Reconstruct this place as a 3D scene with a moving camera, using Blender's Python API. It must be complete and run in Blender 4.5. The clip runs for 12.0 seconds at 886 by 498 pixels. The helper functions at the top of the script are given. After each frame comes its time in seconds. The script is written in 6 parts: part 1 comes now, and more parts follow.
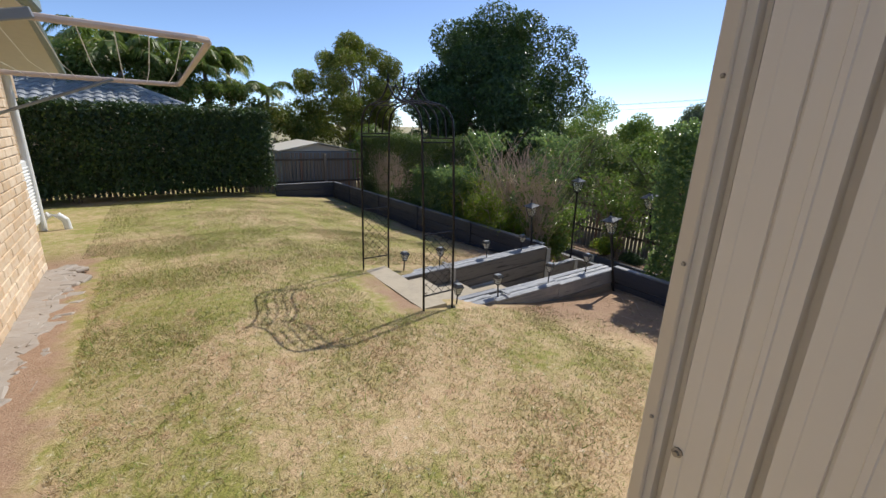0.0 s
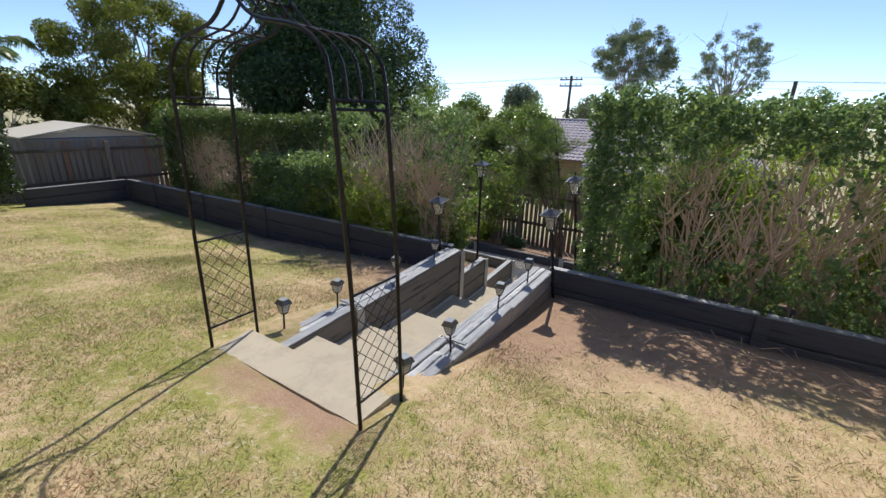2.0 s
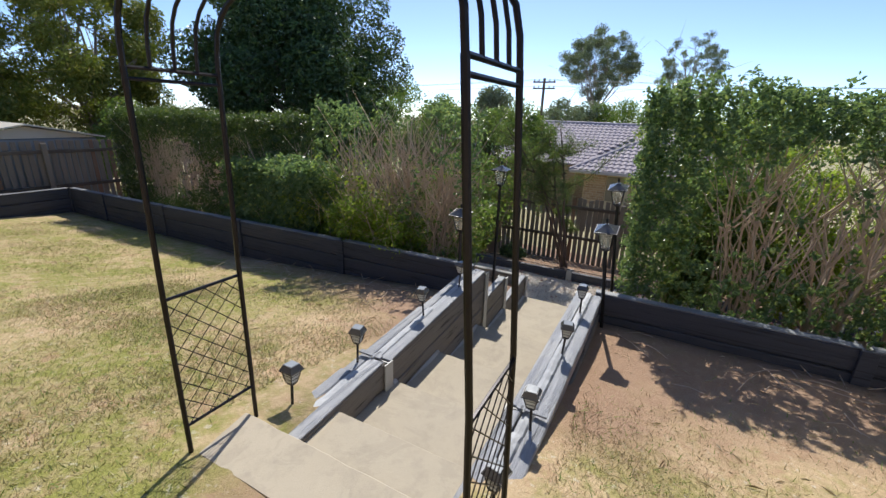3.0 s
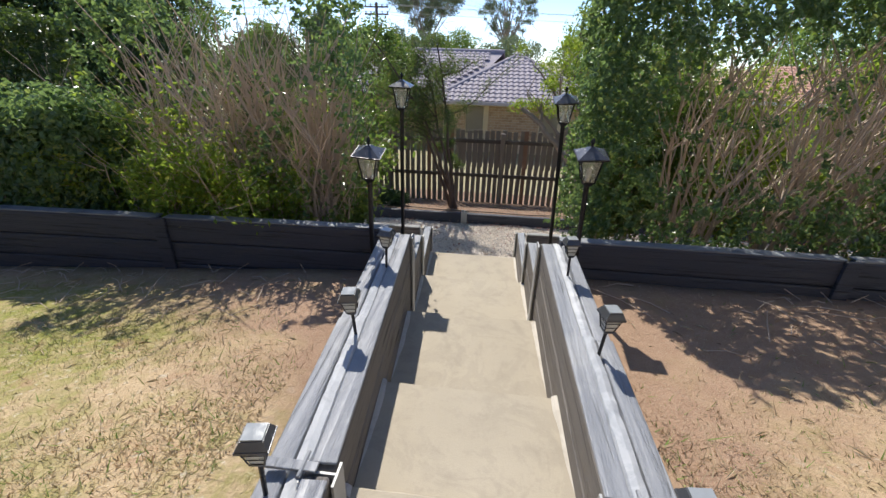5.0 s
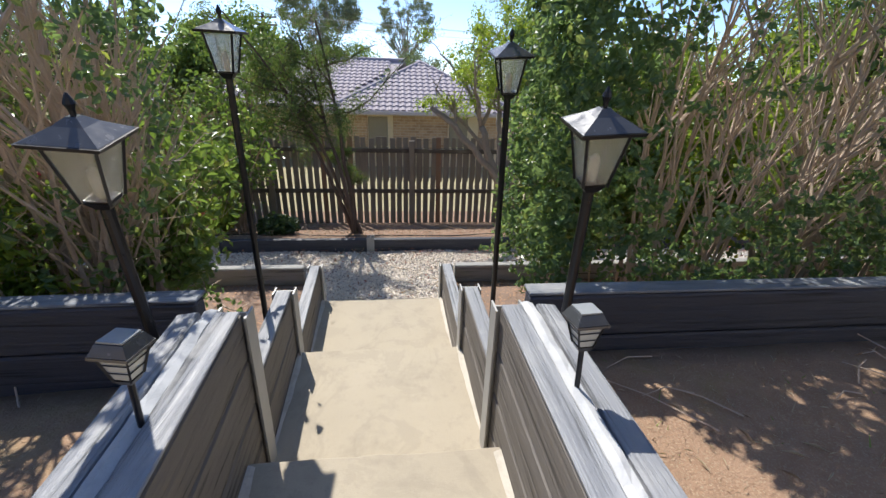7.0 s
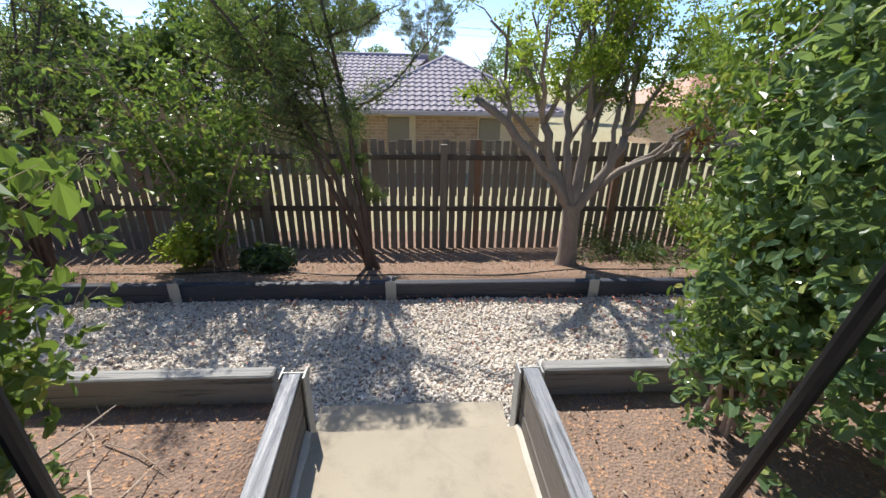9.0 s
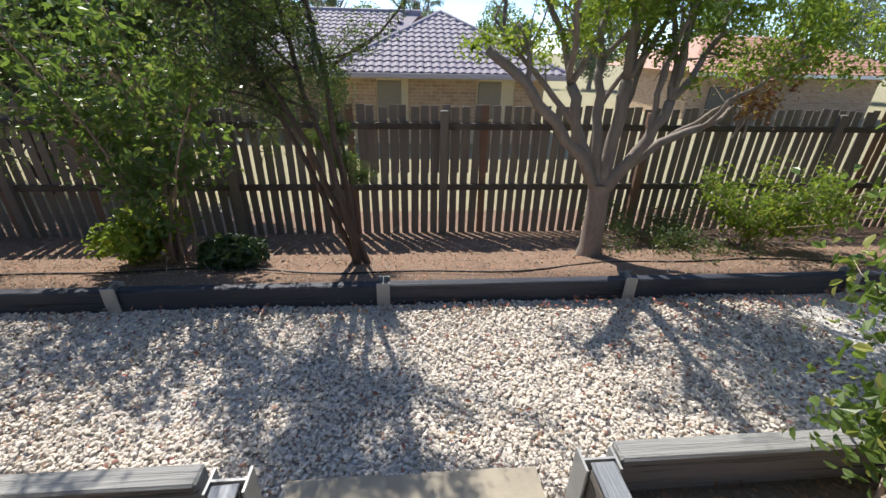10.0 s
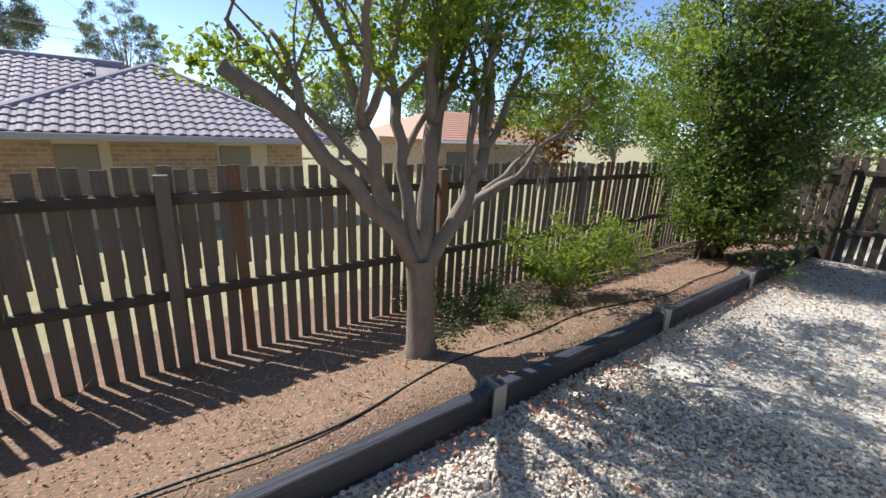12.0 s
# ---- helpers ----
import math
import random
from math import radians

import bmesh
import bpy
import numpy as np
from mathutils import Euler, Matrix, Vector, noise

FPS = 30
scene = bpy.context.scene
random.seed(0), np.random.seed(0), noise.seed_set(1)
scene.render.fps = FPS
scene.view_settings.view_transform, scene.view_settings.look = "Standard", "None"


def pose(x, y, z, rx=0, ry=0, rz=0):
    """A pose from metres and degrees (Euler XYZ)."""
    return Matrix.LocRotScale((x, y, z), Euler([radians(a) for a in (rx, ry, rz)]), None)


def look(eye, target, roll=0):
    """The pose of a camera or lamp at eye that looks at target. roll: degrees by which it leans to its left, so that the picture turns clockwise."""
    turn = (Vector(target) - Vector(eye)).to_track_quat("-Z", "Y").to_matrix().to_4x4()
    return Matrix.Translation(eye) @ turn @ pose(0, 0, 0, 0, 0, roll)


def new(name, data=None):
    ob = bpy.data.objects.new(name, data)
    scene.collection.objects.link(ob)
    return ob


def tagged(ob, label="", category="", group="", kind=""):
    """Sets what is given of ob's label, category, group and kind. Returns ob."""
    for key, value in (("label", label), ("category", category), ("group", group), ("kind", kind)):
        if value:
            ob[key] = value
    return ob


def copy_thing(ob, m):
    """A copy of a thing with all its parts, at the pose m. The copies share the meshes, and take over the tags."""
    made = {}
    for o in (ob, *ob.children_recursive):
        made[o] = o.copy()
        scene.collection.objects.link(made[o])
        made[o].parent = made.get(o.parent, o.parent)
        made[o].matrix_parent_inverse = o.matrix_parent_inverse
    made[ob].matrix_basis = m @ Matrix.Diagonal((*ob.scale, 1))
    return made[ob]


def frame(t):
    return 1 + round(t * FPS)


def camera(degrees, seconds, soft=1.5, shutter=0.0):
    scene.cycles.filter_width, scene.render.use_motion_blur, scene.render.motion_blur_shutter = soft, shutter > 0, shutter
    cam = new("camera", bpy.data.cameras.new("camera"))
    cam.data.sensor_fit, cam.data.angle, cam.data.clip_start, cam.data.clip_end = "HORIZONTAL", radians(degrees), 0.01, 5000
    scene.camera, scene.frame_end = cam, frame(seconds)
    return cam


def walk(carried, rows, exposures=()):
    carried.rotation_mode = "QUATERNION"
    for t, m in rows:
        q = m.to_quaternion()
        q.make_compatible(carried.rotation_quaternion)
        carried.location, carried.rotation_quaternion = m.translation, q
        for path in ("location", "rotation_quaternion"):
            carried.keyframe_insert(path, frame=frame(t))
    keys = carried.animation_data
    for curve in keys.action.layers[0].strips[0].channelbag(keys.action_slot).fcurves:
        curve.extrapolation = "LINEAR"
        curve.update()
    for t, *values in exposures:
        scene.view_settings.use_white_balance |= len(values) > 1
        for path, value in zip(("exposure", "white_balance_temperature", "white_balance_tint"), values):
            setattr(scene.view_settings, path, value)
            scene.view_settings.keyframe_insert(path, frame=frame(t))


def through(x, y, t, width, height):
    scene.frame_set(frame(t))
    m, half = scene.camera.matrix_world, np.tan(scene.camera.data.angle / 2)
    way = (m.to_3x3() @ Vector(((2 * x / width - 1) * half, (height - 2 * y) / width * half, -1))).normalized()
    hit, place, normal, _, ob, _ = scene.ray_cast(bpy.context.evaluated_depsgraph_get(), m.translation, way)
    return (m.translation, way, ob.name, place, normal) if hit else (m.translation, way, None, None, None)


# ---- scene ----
cam = camera(93.8, 12.0)
PATH = [
    (0, (0.121, 0.177, 1.606), (1.234, 1.737, 1.035), 1.9),
    (0.5, (0.308, 0.567, 1.585), (1.623, 1.941, 0.968), 1.5),
    (1, (0.435, 0.993, 1.557), (1.884, 2.214, 0.917), 1.7),
    (1.5, (0.638, 1.48, 1.504), (2.178, 2.581, 0.86), 1.8),
    (2, (0.813, 1.91, 1.472), (2.422, 2.916, 0.84), 1.8),
    (2.5, (1.027, 2.353, 1.436), (2.682, 3.292, 0.818), 1.9),
    (2.7, (1.112, 2.549, 1.425), (2.778, 3.469, 0.81), 2.0),
    (4.3, (1.905, 3.575, 1.113), (3.698, 4.062, 0.372), 1.6),
    (4.5, (2.01, 3.642, 1.087), (3.81, 4.032, 0.307), 1.7),
    (5, (2.319, 3.779, 1.034), (4.122, 3.964, 0.187), 1.6),
    (5.5, (2.604, 3.87, 0.988), (4.402, 3.89, 0.111), 1.6),
    (6, (2.978, 3.822, 0.849), (4.777, 3.786, -0.025), 0.7),
    (6.5, (3.317, 3.764, 0.713), (5.142, 3.562, -0.08), 1.2),
    (6.7, (3.475, 3.735, 0.68), (5.309, 3.505, -0.084), 1.7),
    (8.3, (4.834, 3.835, 0.426), (6.678, 3.768, -0.345), 1.9),
    (8.5, (5.016, 3.848, 0.417), (6.861, 3.762, -0.35), 1.2),
    (9, (5.425, 3.875, 0.39), (7.275, 3.746, -0.359), 1.2),
    (9.5, (5.839, 3.878, 0.268), (7.685, 3.864, -0.501), 0.4),
    (10, (6.22, 3.915, 0.266), (8.008, 3.752, -0.614), 1.4),
    (10.5, (6.59, 3.802, 0.111), (8.336, 3.686, -0.858), 1.8),
    (11, (6.955, 3.842, 0.039), (8.659, 3.808, -1.007), 0.9),
    (11.5, (7.287, 3.839, 0.068), (9.013, 3.387, -0.837), 1.8),
    (12, (7.575, 3.671, 0.011), (9.101, 2.501, -0.543), 2.8),
]
walk(cam, [(t, look(eye, target, roll)) for t, eye, target, roll in PATH],
     [(0, 0.36), (2, 0.5), (4.5, 0.64), (6.5, 0.84), (8.5, 0.95), (9.5, 0.85), (11, 0.8), (12, 0.82)])

# ---- light ----
SUN = Vector((0.80, 0.31, 1.0)).normalized()
world = bpy.data.worlds.new("world")
scene.world = world
world.use_nodes = True
sky = world.node_tree.nodes.new("ShaderNodeTexSky")
sky.sky_type = "NISHITA"
sky.sun_disc = False
sky.sun_elevation = math.asin(SUN.z)
sky.sun_rotation = math.atan2(SUN.x, SUN.y)
sky.air_density = 0.5
sky.dust_density = 0.2
sky.ozone_density = 3.0
world.node_tree.links.new(sky.outputs[0], world.node_tree.nodes["Background"].inputs[0])
world.node_tree.nodes["Background"].inputs[1].default_value = 0.15
sun = new("sun", bpy.data.lights.new("sun", "SUN"))
sun.data.energy = 3.6
sun.data.angle = radians(0.55)
sun.data.color = (1.0, 0.95, 0.87)
sun.matrix_basis = look(SUN * 50, (0, 0, 0))


# ---- materials ----
class Mat:
    """A node material with a few short ways to chain nodes."""

    def __init__(self, name, rough=0.7, metal=0.0, spec=0.5):
        self.m = bpy.data.materials.new(name)
        self.m.use_nodes = True
        self.nt = self.m.node_tree
        self.b = self.nt.nodes["Principled BSDF"]
        self.b.inputs["Roughness"].default_value = rough
        self.b.inputs["Metallic"].default_value = metal
        self.b.inputs["Specular IOR Level"].default_value = spec
        self.pos = self.nt.nodes.new("ShaderNodeNewGeometry").outputs["Position"]
        self.geo = self.pos.node

    def put(self, node_input, value):
        if isinstance(value, bpy.types.NodeSocket):
            self.nt.links.new(value, node_input)
        elif value is not None:
            node_input.default_value = value

    def scaled(self, sx, sy, sz, source=None):
        n = self.nt.nodes.new("ShaderNodeMapping")
        n.inputs["Scale"].default_value = (sx, sy, sz)
        self.nt.links.new(source or self.pos, n.inputs[0])
        return n.outputs[0]

    def objco(self):
        return self.nt.nodes.new("ShaderNodeTexCoord").outputs["Object"]

    def noise(self, scale, detail=4.0, rough=0.55, vec=None, distort=0.0):
        n = self.nt.nodes.new("ShaderNodeTexNoise")
        n.inputs["Scale"].default_value = scale
        n.inputs["Detail"].default_value = detail
        n.inputs["Roughness"].default_value = rough
        n.inputs["Distortion"].default_value = distort
        self.nt.links.new(vec or self.pos, n.inputs["Vector"])
        return n.outputs["Fac"]

    def voronoi(self, scale, vec=None, out="Distance", feature="F1"):
        n = self.nt.nodes.new("ShaderNodeTexVoronoi")
        n.feature = feature
        n.inputs["Scale"].default_value = scale
        self.nt.links.new(vec or self.pos, n.inputs["Vector"])
        return n.outputs[out]

    def span(self, value, a, b, lo=0.0, hi=1.0):
        n = self.nt.nodes.new("ShaderNodeMapRange")
        n.inputs["From Min"].default_value, n.inputs["From Max"].default_value = a, b
        n.inputs["To Min"].default_value, n.inputs["To Max"].default_value = lo, hi
        self.nt.links.new(value, n.inputs["Value"])
        return n.outputs["Result"]

    def math(self, op, a, b=None, clamp=False):
        n = self.nt.nodes.new("ShaderNodeMath")
        n.operation = op
        n.use_clamp = clamp
        self.put(n.inputs[0], a)
        self.put(n.inputs[1], b)
        return n.outputs[0]

    def xyz(self, source=None):
        n = self.nt.nodes.new("ShaderNodeSeparateXYZ")
        self.nt.links.new(source or self.pos, n.inputs[0])
        return n.outputs

    def mix(self, fac, a, b, mode="MIX"):
        n = self.nt.nodes.new("ShaderNodeMix")
        n.data_type = "RGBA"
        n.blend_type = mode
        self.put(n.inputs[0], fac)
        self.put(n.inputs[6], a if isinstance(a, bpy.types.NodeSocket) else (*a, 1))
        self.put(n.inputs[7], b if isinstance(b, bpy.types.NodeSocket) else (*b, 1))
        return n.outputs[2]

    def island(self):
        return self.geo.outputs["Random Per Island"]

    def objrand(self):
        return self.nt.nodes.new("ShaderNodeObjectInfo").outputs["Random"]

    def bump(self, height, strength=0.4, distance=0.01):
        n = self.nt.nodes.new("ShaderNodeBump")
        n.inputs["Strength"].default_value = strength
        n.inputs["Distance"].default_value = distance
        self.nt.links.new(height, n.inputs["Height"])
        self.nt.links.new(n.outputs[0], self.b.inputs["Normal"])
        return self

    def color(self, value):
        self.put(self.b.inputs["Base Color"], value if isinstance(value, bpy.types.NodeSocket) else (*value, 1))
        return self


def lawn_colour(k):
    """Dry couch lawn with green patches, and bare red soil along the retaining wall."""
    big = k.noise(0.75, 3.0, 0.55)
    mid = k.noise(3.2, 4.0, 0.6)
    fine = k.noise(55.0, 3.0, 0.7)
    green = k.mix(fine, (0.165, 0.18, 0.045), (0.38, 0.365, 0.11))
    straw = k.mix(fine, (0.38, 0.27, 0.15), (0.66, 0.51, 0.33))
    x, y, z = k.xyz()
    north = k.math("ADD", k.span(k.math("SUBTRACT", y, x), -1.5, 4.0, -0.12, 0.34), k.span(y, 2.0, 0.4, 0.0, -0.1))
    tuft = k.noise(11.0, 4.0, 0.7)
    g = k.math("ADD", k.math("ADD", k.span(big, 0.38, 0.62, -0.05, 0.6), north), k.math("ADD", k.span(mid, 0.35, 0.68, -0.3, 0.3), k.span(tuft, 0.38, 0.62, -0.3, 0.4)), clamp=True)
    grass = k.mix(g, straw, green)
    grass = k.mix(k.span(k.noise(5.0, 5.0, 0.75), 0.55, 0.66, 0.0, 0.7), grass, (0.42, 0.27, 0.17))
    grass = k.mix(k.span(k.noise(24.0, 3.0, 0.7), 0.60, 0.70, 0.0, 0.6), grass, (0.62, 0.57, 0.46))
    soil = k.mix(k.noise(9.0, 5.0, 0.65), (0.27, 0.17, 0.11), (0.43, 0.29, 0.20))
    soil = k.mix(k.span(k.noise(160.0, 2.0), 0.55, 0.7, 0.0, 0.6), soil, (0.5, 0.42, 0.3))
    off = k.math("ABSOLUTE", k.math("SUBTRACT", y, 3.7))
    edge = k.math("ADD", k.math("ADD", k.span(off, 0.6, 2.8, 3.25, 4.35), k.span(off, 2.8, 9.0, 0.0, 0.75)), k.span(y, 4.2, 5.2, 0.0, 0.55))
    inner = k.math("SUBTRACT", x, edge)
    bare = k.math("ADD", k.span(inner, -1.0, 0.5, -0.55, 1.1), k.span(k.noise(1.7, 4.0, 0.6), 0.3, 0.7, -0.45, 0.45), clamp=True)
    near_step = k.math("MULTIPLY", k.span(k.math("ADD", k.math("ABSOLUTE", k.math("SUBTRACT", x, 1.98)), k.span(mid, 0.3, 0.7, -0.12, 0.12)), 0.05, 0.24, 1.0, 0.0), k.span(k.math("ABSOLUTE", k.math("SUBTRACT", y, 3.6)), 0.35, 0.75, 1.0, 0.0))
    house = k.math("MULTIPLY", k.span(k.math("ADD", x, k.span(mid, 0.3, 0.7, -0.12, 0.12)), -0.62, -0.42, 1.0, 0.0), k.span(y, 6.4, 7.4, 1.0, 0.0))
    bare = k.math("MAXIMUM", bare, k.math("MAXIMUM", near_step, house))
    return k.mix(bare, grass, soil), bare, fine


def make_lawn():
    k = Mat("dry_lawn", 0.95, spec=0.15)
    c, bare, fine = lawn_colour(k)
    k.color(c)
    h = k.math("ADD", k.noise(90.0, 4.0, 0.7), k.math("MULTIPLY", k.noise(14.0, 3.0), 1.4))
    return k.bump(h, 0.7, 0.015).m


def make_blade():
    k = Mat("grass_blade", 0.7, spec=0.2)
    c, bare, fine = lawn_colour(k)
    r = k.island()
    c2 = k.mix(k.span(r, 0.0, 1.0, 0.0, 0.55), c, (0.60, 0.53, 0.33))
    c2 = k.mix(k.span(r, 0.0, 0.12, 0.2, 0.0), c2, (0.34, 0.26, 0.15))
    c2 = k.mix(k.span(r, 0.85, 0.86), c2, (0.20, 0.28, 0.07))
    k.color(c2)
    t = k.nt.nodes.new("ShaderNodeBsdfTranslucent")
    k.nt.links.new(c2, t.inputs["Color"])
    mixer = k.nt.nodes.new("ShaderNodeMixShader")
    mixer.inputs[0].default_value = 0.25
    k.nt.links.new(k.b.outputs[0], mixer.inputs[1])
    k.nt.links.new(t.outputs[0], mixer.inputs[2])
    k.nt.links.new(mixer.outputs[0], k.nt.nodes["Material Output"].inputs[0])
    return k.m


def make_soil(name, a, b, c):
    k = Mat(name, 0.95, spec=0.1)
    col = k.mix(k.noise(5.0, 5.0, 0.65), a, b)
    chips = k.voronoi(75.0, out="Color")
    s = k.nt.nodes.new("ShaderNodeSeparateColor")
    k.nt.links.new(chips, s.inputs[0])
    col = k.mix(k.span(s.outputs[0], 0.82, 0.9), col, c)
    k.color(col)
    return k.bump(k.math("ADD", k.noise(60.0, 5.0, 0.7), k.voronoi(75.0)), 0.7, 0.01).m


def make_concrete(name, a, b, stain=(0.3, 0.26, 0.2), rough=0.85):
    k = Mat(name, rough, spec=0.3)
    col = k.mix(k.noise(1.8, 4.0, 0.6), a, b)
    col = k.mix(k.span(k.objrand(), 0.0, 1.0, 0.0, 0.28), col, stain)
    col = k.mix(k.span(k.noise(6.0, 5.0, 0.7), 0.50, 0.75, 0.0, 0.55), col, stain)
    col = k.mix(k.span(k.noise(2.3, 6.0, 0.75, distort=1.5), 0.52, 0.56, 0.0, 0.22), col, stain)
    col = k.mix(k.span(k.noise(190.0, 2.0, 0.5), 0.66, 0.72, 0.0, 0.4), col, stain)
    k.color(col)
    return k.bump(k.math("ADD", k.noise(45.0, 5.0, 0.7), k.noise(260.0, 2.0)), 0.25, 0.006).m


def make_sleeper(name, a, b, rough, along, light=None):
    """Sleeper cast or cut with a wood grain that runs along the world axis given."""
    k = Mat(name, rough, spec=0.4)
    stretch = {"x": (1.2, 30, 42), "y": (30, 1.2, 42)}[along]
    grain = k.noise(1.0, 6.0, 0.65, k.scaled(*stretch), distort=0.6)
    blotch = k.noise(3.0, 4.0, 0.6)
    col = k.mix(k.math("ADD", k.math("MULTIPLY", grain, 0.6), k.math("MULTIPLY", blotch, 0.4)), a, b)
    col = k.mix(k.span(k.objrand(), 0, 1, 0, 0.3), col, b)
    col = k.mix(k.span(grain, 0.36, 0.44, 0.85, 0.0), col, tuple(0.3 * c for c in a))
    if light:
        col = k.mix(k.span(blotch, 0.5, 0.72, 0.0, 0.75), col, light)
    k.color(col)
    k.put(k.b.inputs["Roughness"], k.span(blotch, 0.3, 0.7, rough - 0.08, rough + 0.1))
    return k.bump(grain, 1.0, 0.016).m


def make_wood(name, a, b, rough=0.85):
    k = Mat(name, rough, spec=0.2)
    grain = k.noise(1.0, 6.0, 0.7, k.scaled(55, 55, 2.2), distort=0.8)
    col = k.mix(grain, a, b)
    col = k.mix(k.span(k.objrand(), 0.0, 1.0, 0.0, 0.35), col, (0.17, 0.145, 0.12))
    col = k.mix(k.span(k.objrand(), 0.93, 0.94, 0.0, 0.5), col, (0.30, 0.13, 0.06))
    col = k.mix(k.span(k.noise(3.0, 4.0), 0.5, 0.75, 0.0, 0.5), col, (0.25, 0.23, 0.2))
    k.color(col)
    return k.bump(grain, 0.6, 0.004).m


def make_leaf(name, dark, lightc, odd, glow=0.25, rough=0.42, odd_share=0.08, spec=0.5, through=(0.25, 0.38, 0.03)):
    k = Mat(name, rough, spec=spec)
    r = k.island()
    big = k.span(k.noise(1.6, 3.0), 0.35, 0.65)
    col = k.mix(k.math("MULTIPLY", k.math("ADD", r, big), 0.5), dark, lightc)
    col = k.mix(k.span(r, 1 - odd_share - 0.01, 1 - odd_share), col, odd)
    k.color(col)
    t = k.nt.nodes.new("ShaderNodeBsdfTranslucent")
    k.nt.links.new(k.mix(0.5, col, through), t.inputs["Color"])
    mixer = k.nt.nodes.new("ShaderNodeMixShader")
    mixer.inputs[0].default_value = glow
    k.nt.links.new(k.b.outputs[0], mixer.inputs[1])
    k.nt.links.new(t.outputs[0], mixer.inputs[2])
    k.nt.links.new(mixer.outputs[0], k.nt.nodes["Material Output"].inputs[0])
    return k.m


def make_bark(name, a, b):
    k = Mat(name, 0.9, spec=0.2)
    g = k.noise(1.0, 7.0, 0.75, k.scaled(22, 22, 6), distort=1.4)
    k.color(k.mix(k.math("ADD", k.math("MULTIPLY", g, 0.7), k.math("MULTIPLY", k.noise(5.0), 0.3)), a, b))
    return k.bump(g, 0.9, 0.01).m


def make_plain(name, colour, rough=0.5, metal=0.0, wear=0.12, scale=12.0, bump=0.1):
    k = Mat(name, rough, metal)
    n = k.noise(scale, 5.0, 0.6)
    k.color(k.mix(n, tuple(c * (1 - wear) for c in colour), tuple(min(1, c * (1 + wear)) for c in colour)))
    k.put(k.b.inputs["Roughness"], k.span(n, 0.3, 0.7, max(0.05, rough - 0.08), min(1, rough + 0.08)))
    return k.bump(k.noise(scale * 8, 3.0), bump, 0.002).m


def make_stone():
    k = Mat("white_pebble", 0.75, spec=0.3)
    r = k.island()
    c = k.mix(k.span(r, 0.0, 0.6), (0.60, 0.53, 0.45), (0.86, 0.78, 0.68))
    c = k.mix(k.span(r, 0.8, 0.9), c, (0.66, 0.54, 0.42))
    c = k.mix(k.span(r, 0.90, 0.905), c, (0.30, 0.27, 0.25))
    c = k.mix(k.span(r, 0.965, 0.97), c, (0.33, 0.16, 0.12))
    k.color(k.mix(k.span(k.noise(1.4, 3.0), 0.4, 0.7, 0.0, 0.25), c, (0.5, 0.45, 0.38)))
    return k.bump(k.noise(120.0, 3.0), 0.3, 0.004).m


def make_brick():
    k = Mat("sandstone_brick", 0.9, spec=0.2)
    r = k.objrand()
    c = k.mix(r, (0.56, 0.42, 0.28), (0.76, 0.62, 0.46))
    c = k.mix(k.span(k.noise(14.0, 5.0, 0.7), 0.45, 0.7, 0.0, 0.7), c, (0.62, 0.40, 0.22))
    k.color(k.mix(k.span(k.noise(5.0, 3.0), 0.5, 0.7, 0.0, 0.4), c, (0.74, 0.63, 0.48)))
    return k.bump(k.noise(70.0, 5.0, 0.7), 0.6, 0.006).m


def make_far_brick(name, a, b, mortar):
    k = Mat(name, 0.9, spec=0.2)
    n = k.nt.nodes.new("ShaderNodeTexBrick")
    x, y, z = k.xyz()
    cmb = k.nt.nodes.new("ShaderNodeCombineXYZ")
    k.nt.links.new(k.math("ADD", x, y), cmb.inputs[0])
    k.nt.links.new(z, cmb.inputs[1])
    k.nt.links.new(cmb.outputs[0], n.inputs["Vector"])
    n.inputs["Color1"].default_value, n.inputs["Color2"].default_value, n.inputs["Mortar"].default_value = (*a, 1), (*b, 1), (*mortar, 1)
    n.inputs["Scale"].default_value = 1.0
    n.inputs["Brick Width"].default_value, n.inputs["Row Height"].default_value = 0.24, 0.086
    n.inputs["Mortar Size"].default_value = 0.008
    k.color(k.mix(k.span(k.noise(8.0, 4.0), 0.4, 0.7, 0.0, 0.5), n.outputs[0], (0.6, 0.47, 0.33)))
    return k.m


def make_glass(name, tint=(0.9, 0.93, 0.9), rough=0.12):
    k = Mat(name, rough)
    k.color(tint)
    k.b.inputs["Transmission Weight"].default_value = 0.92
    k.b.inputs["IOR"].default_value = 1.45
    return k.m


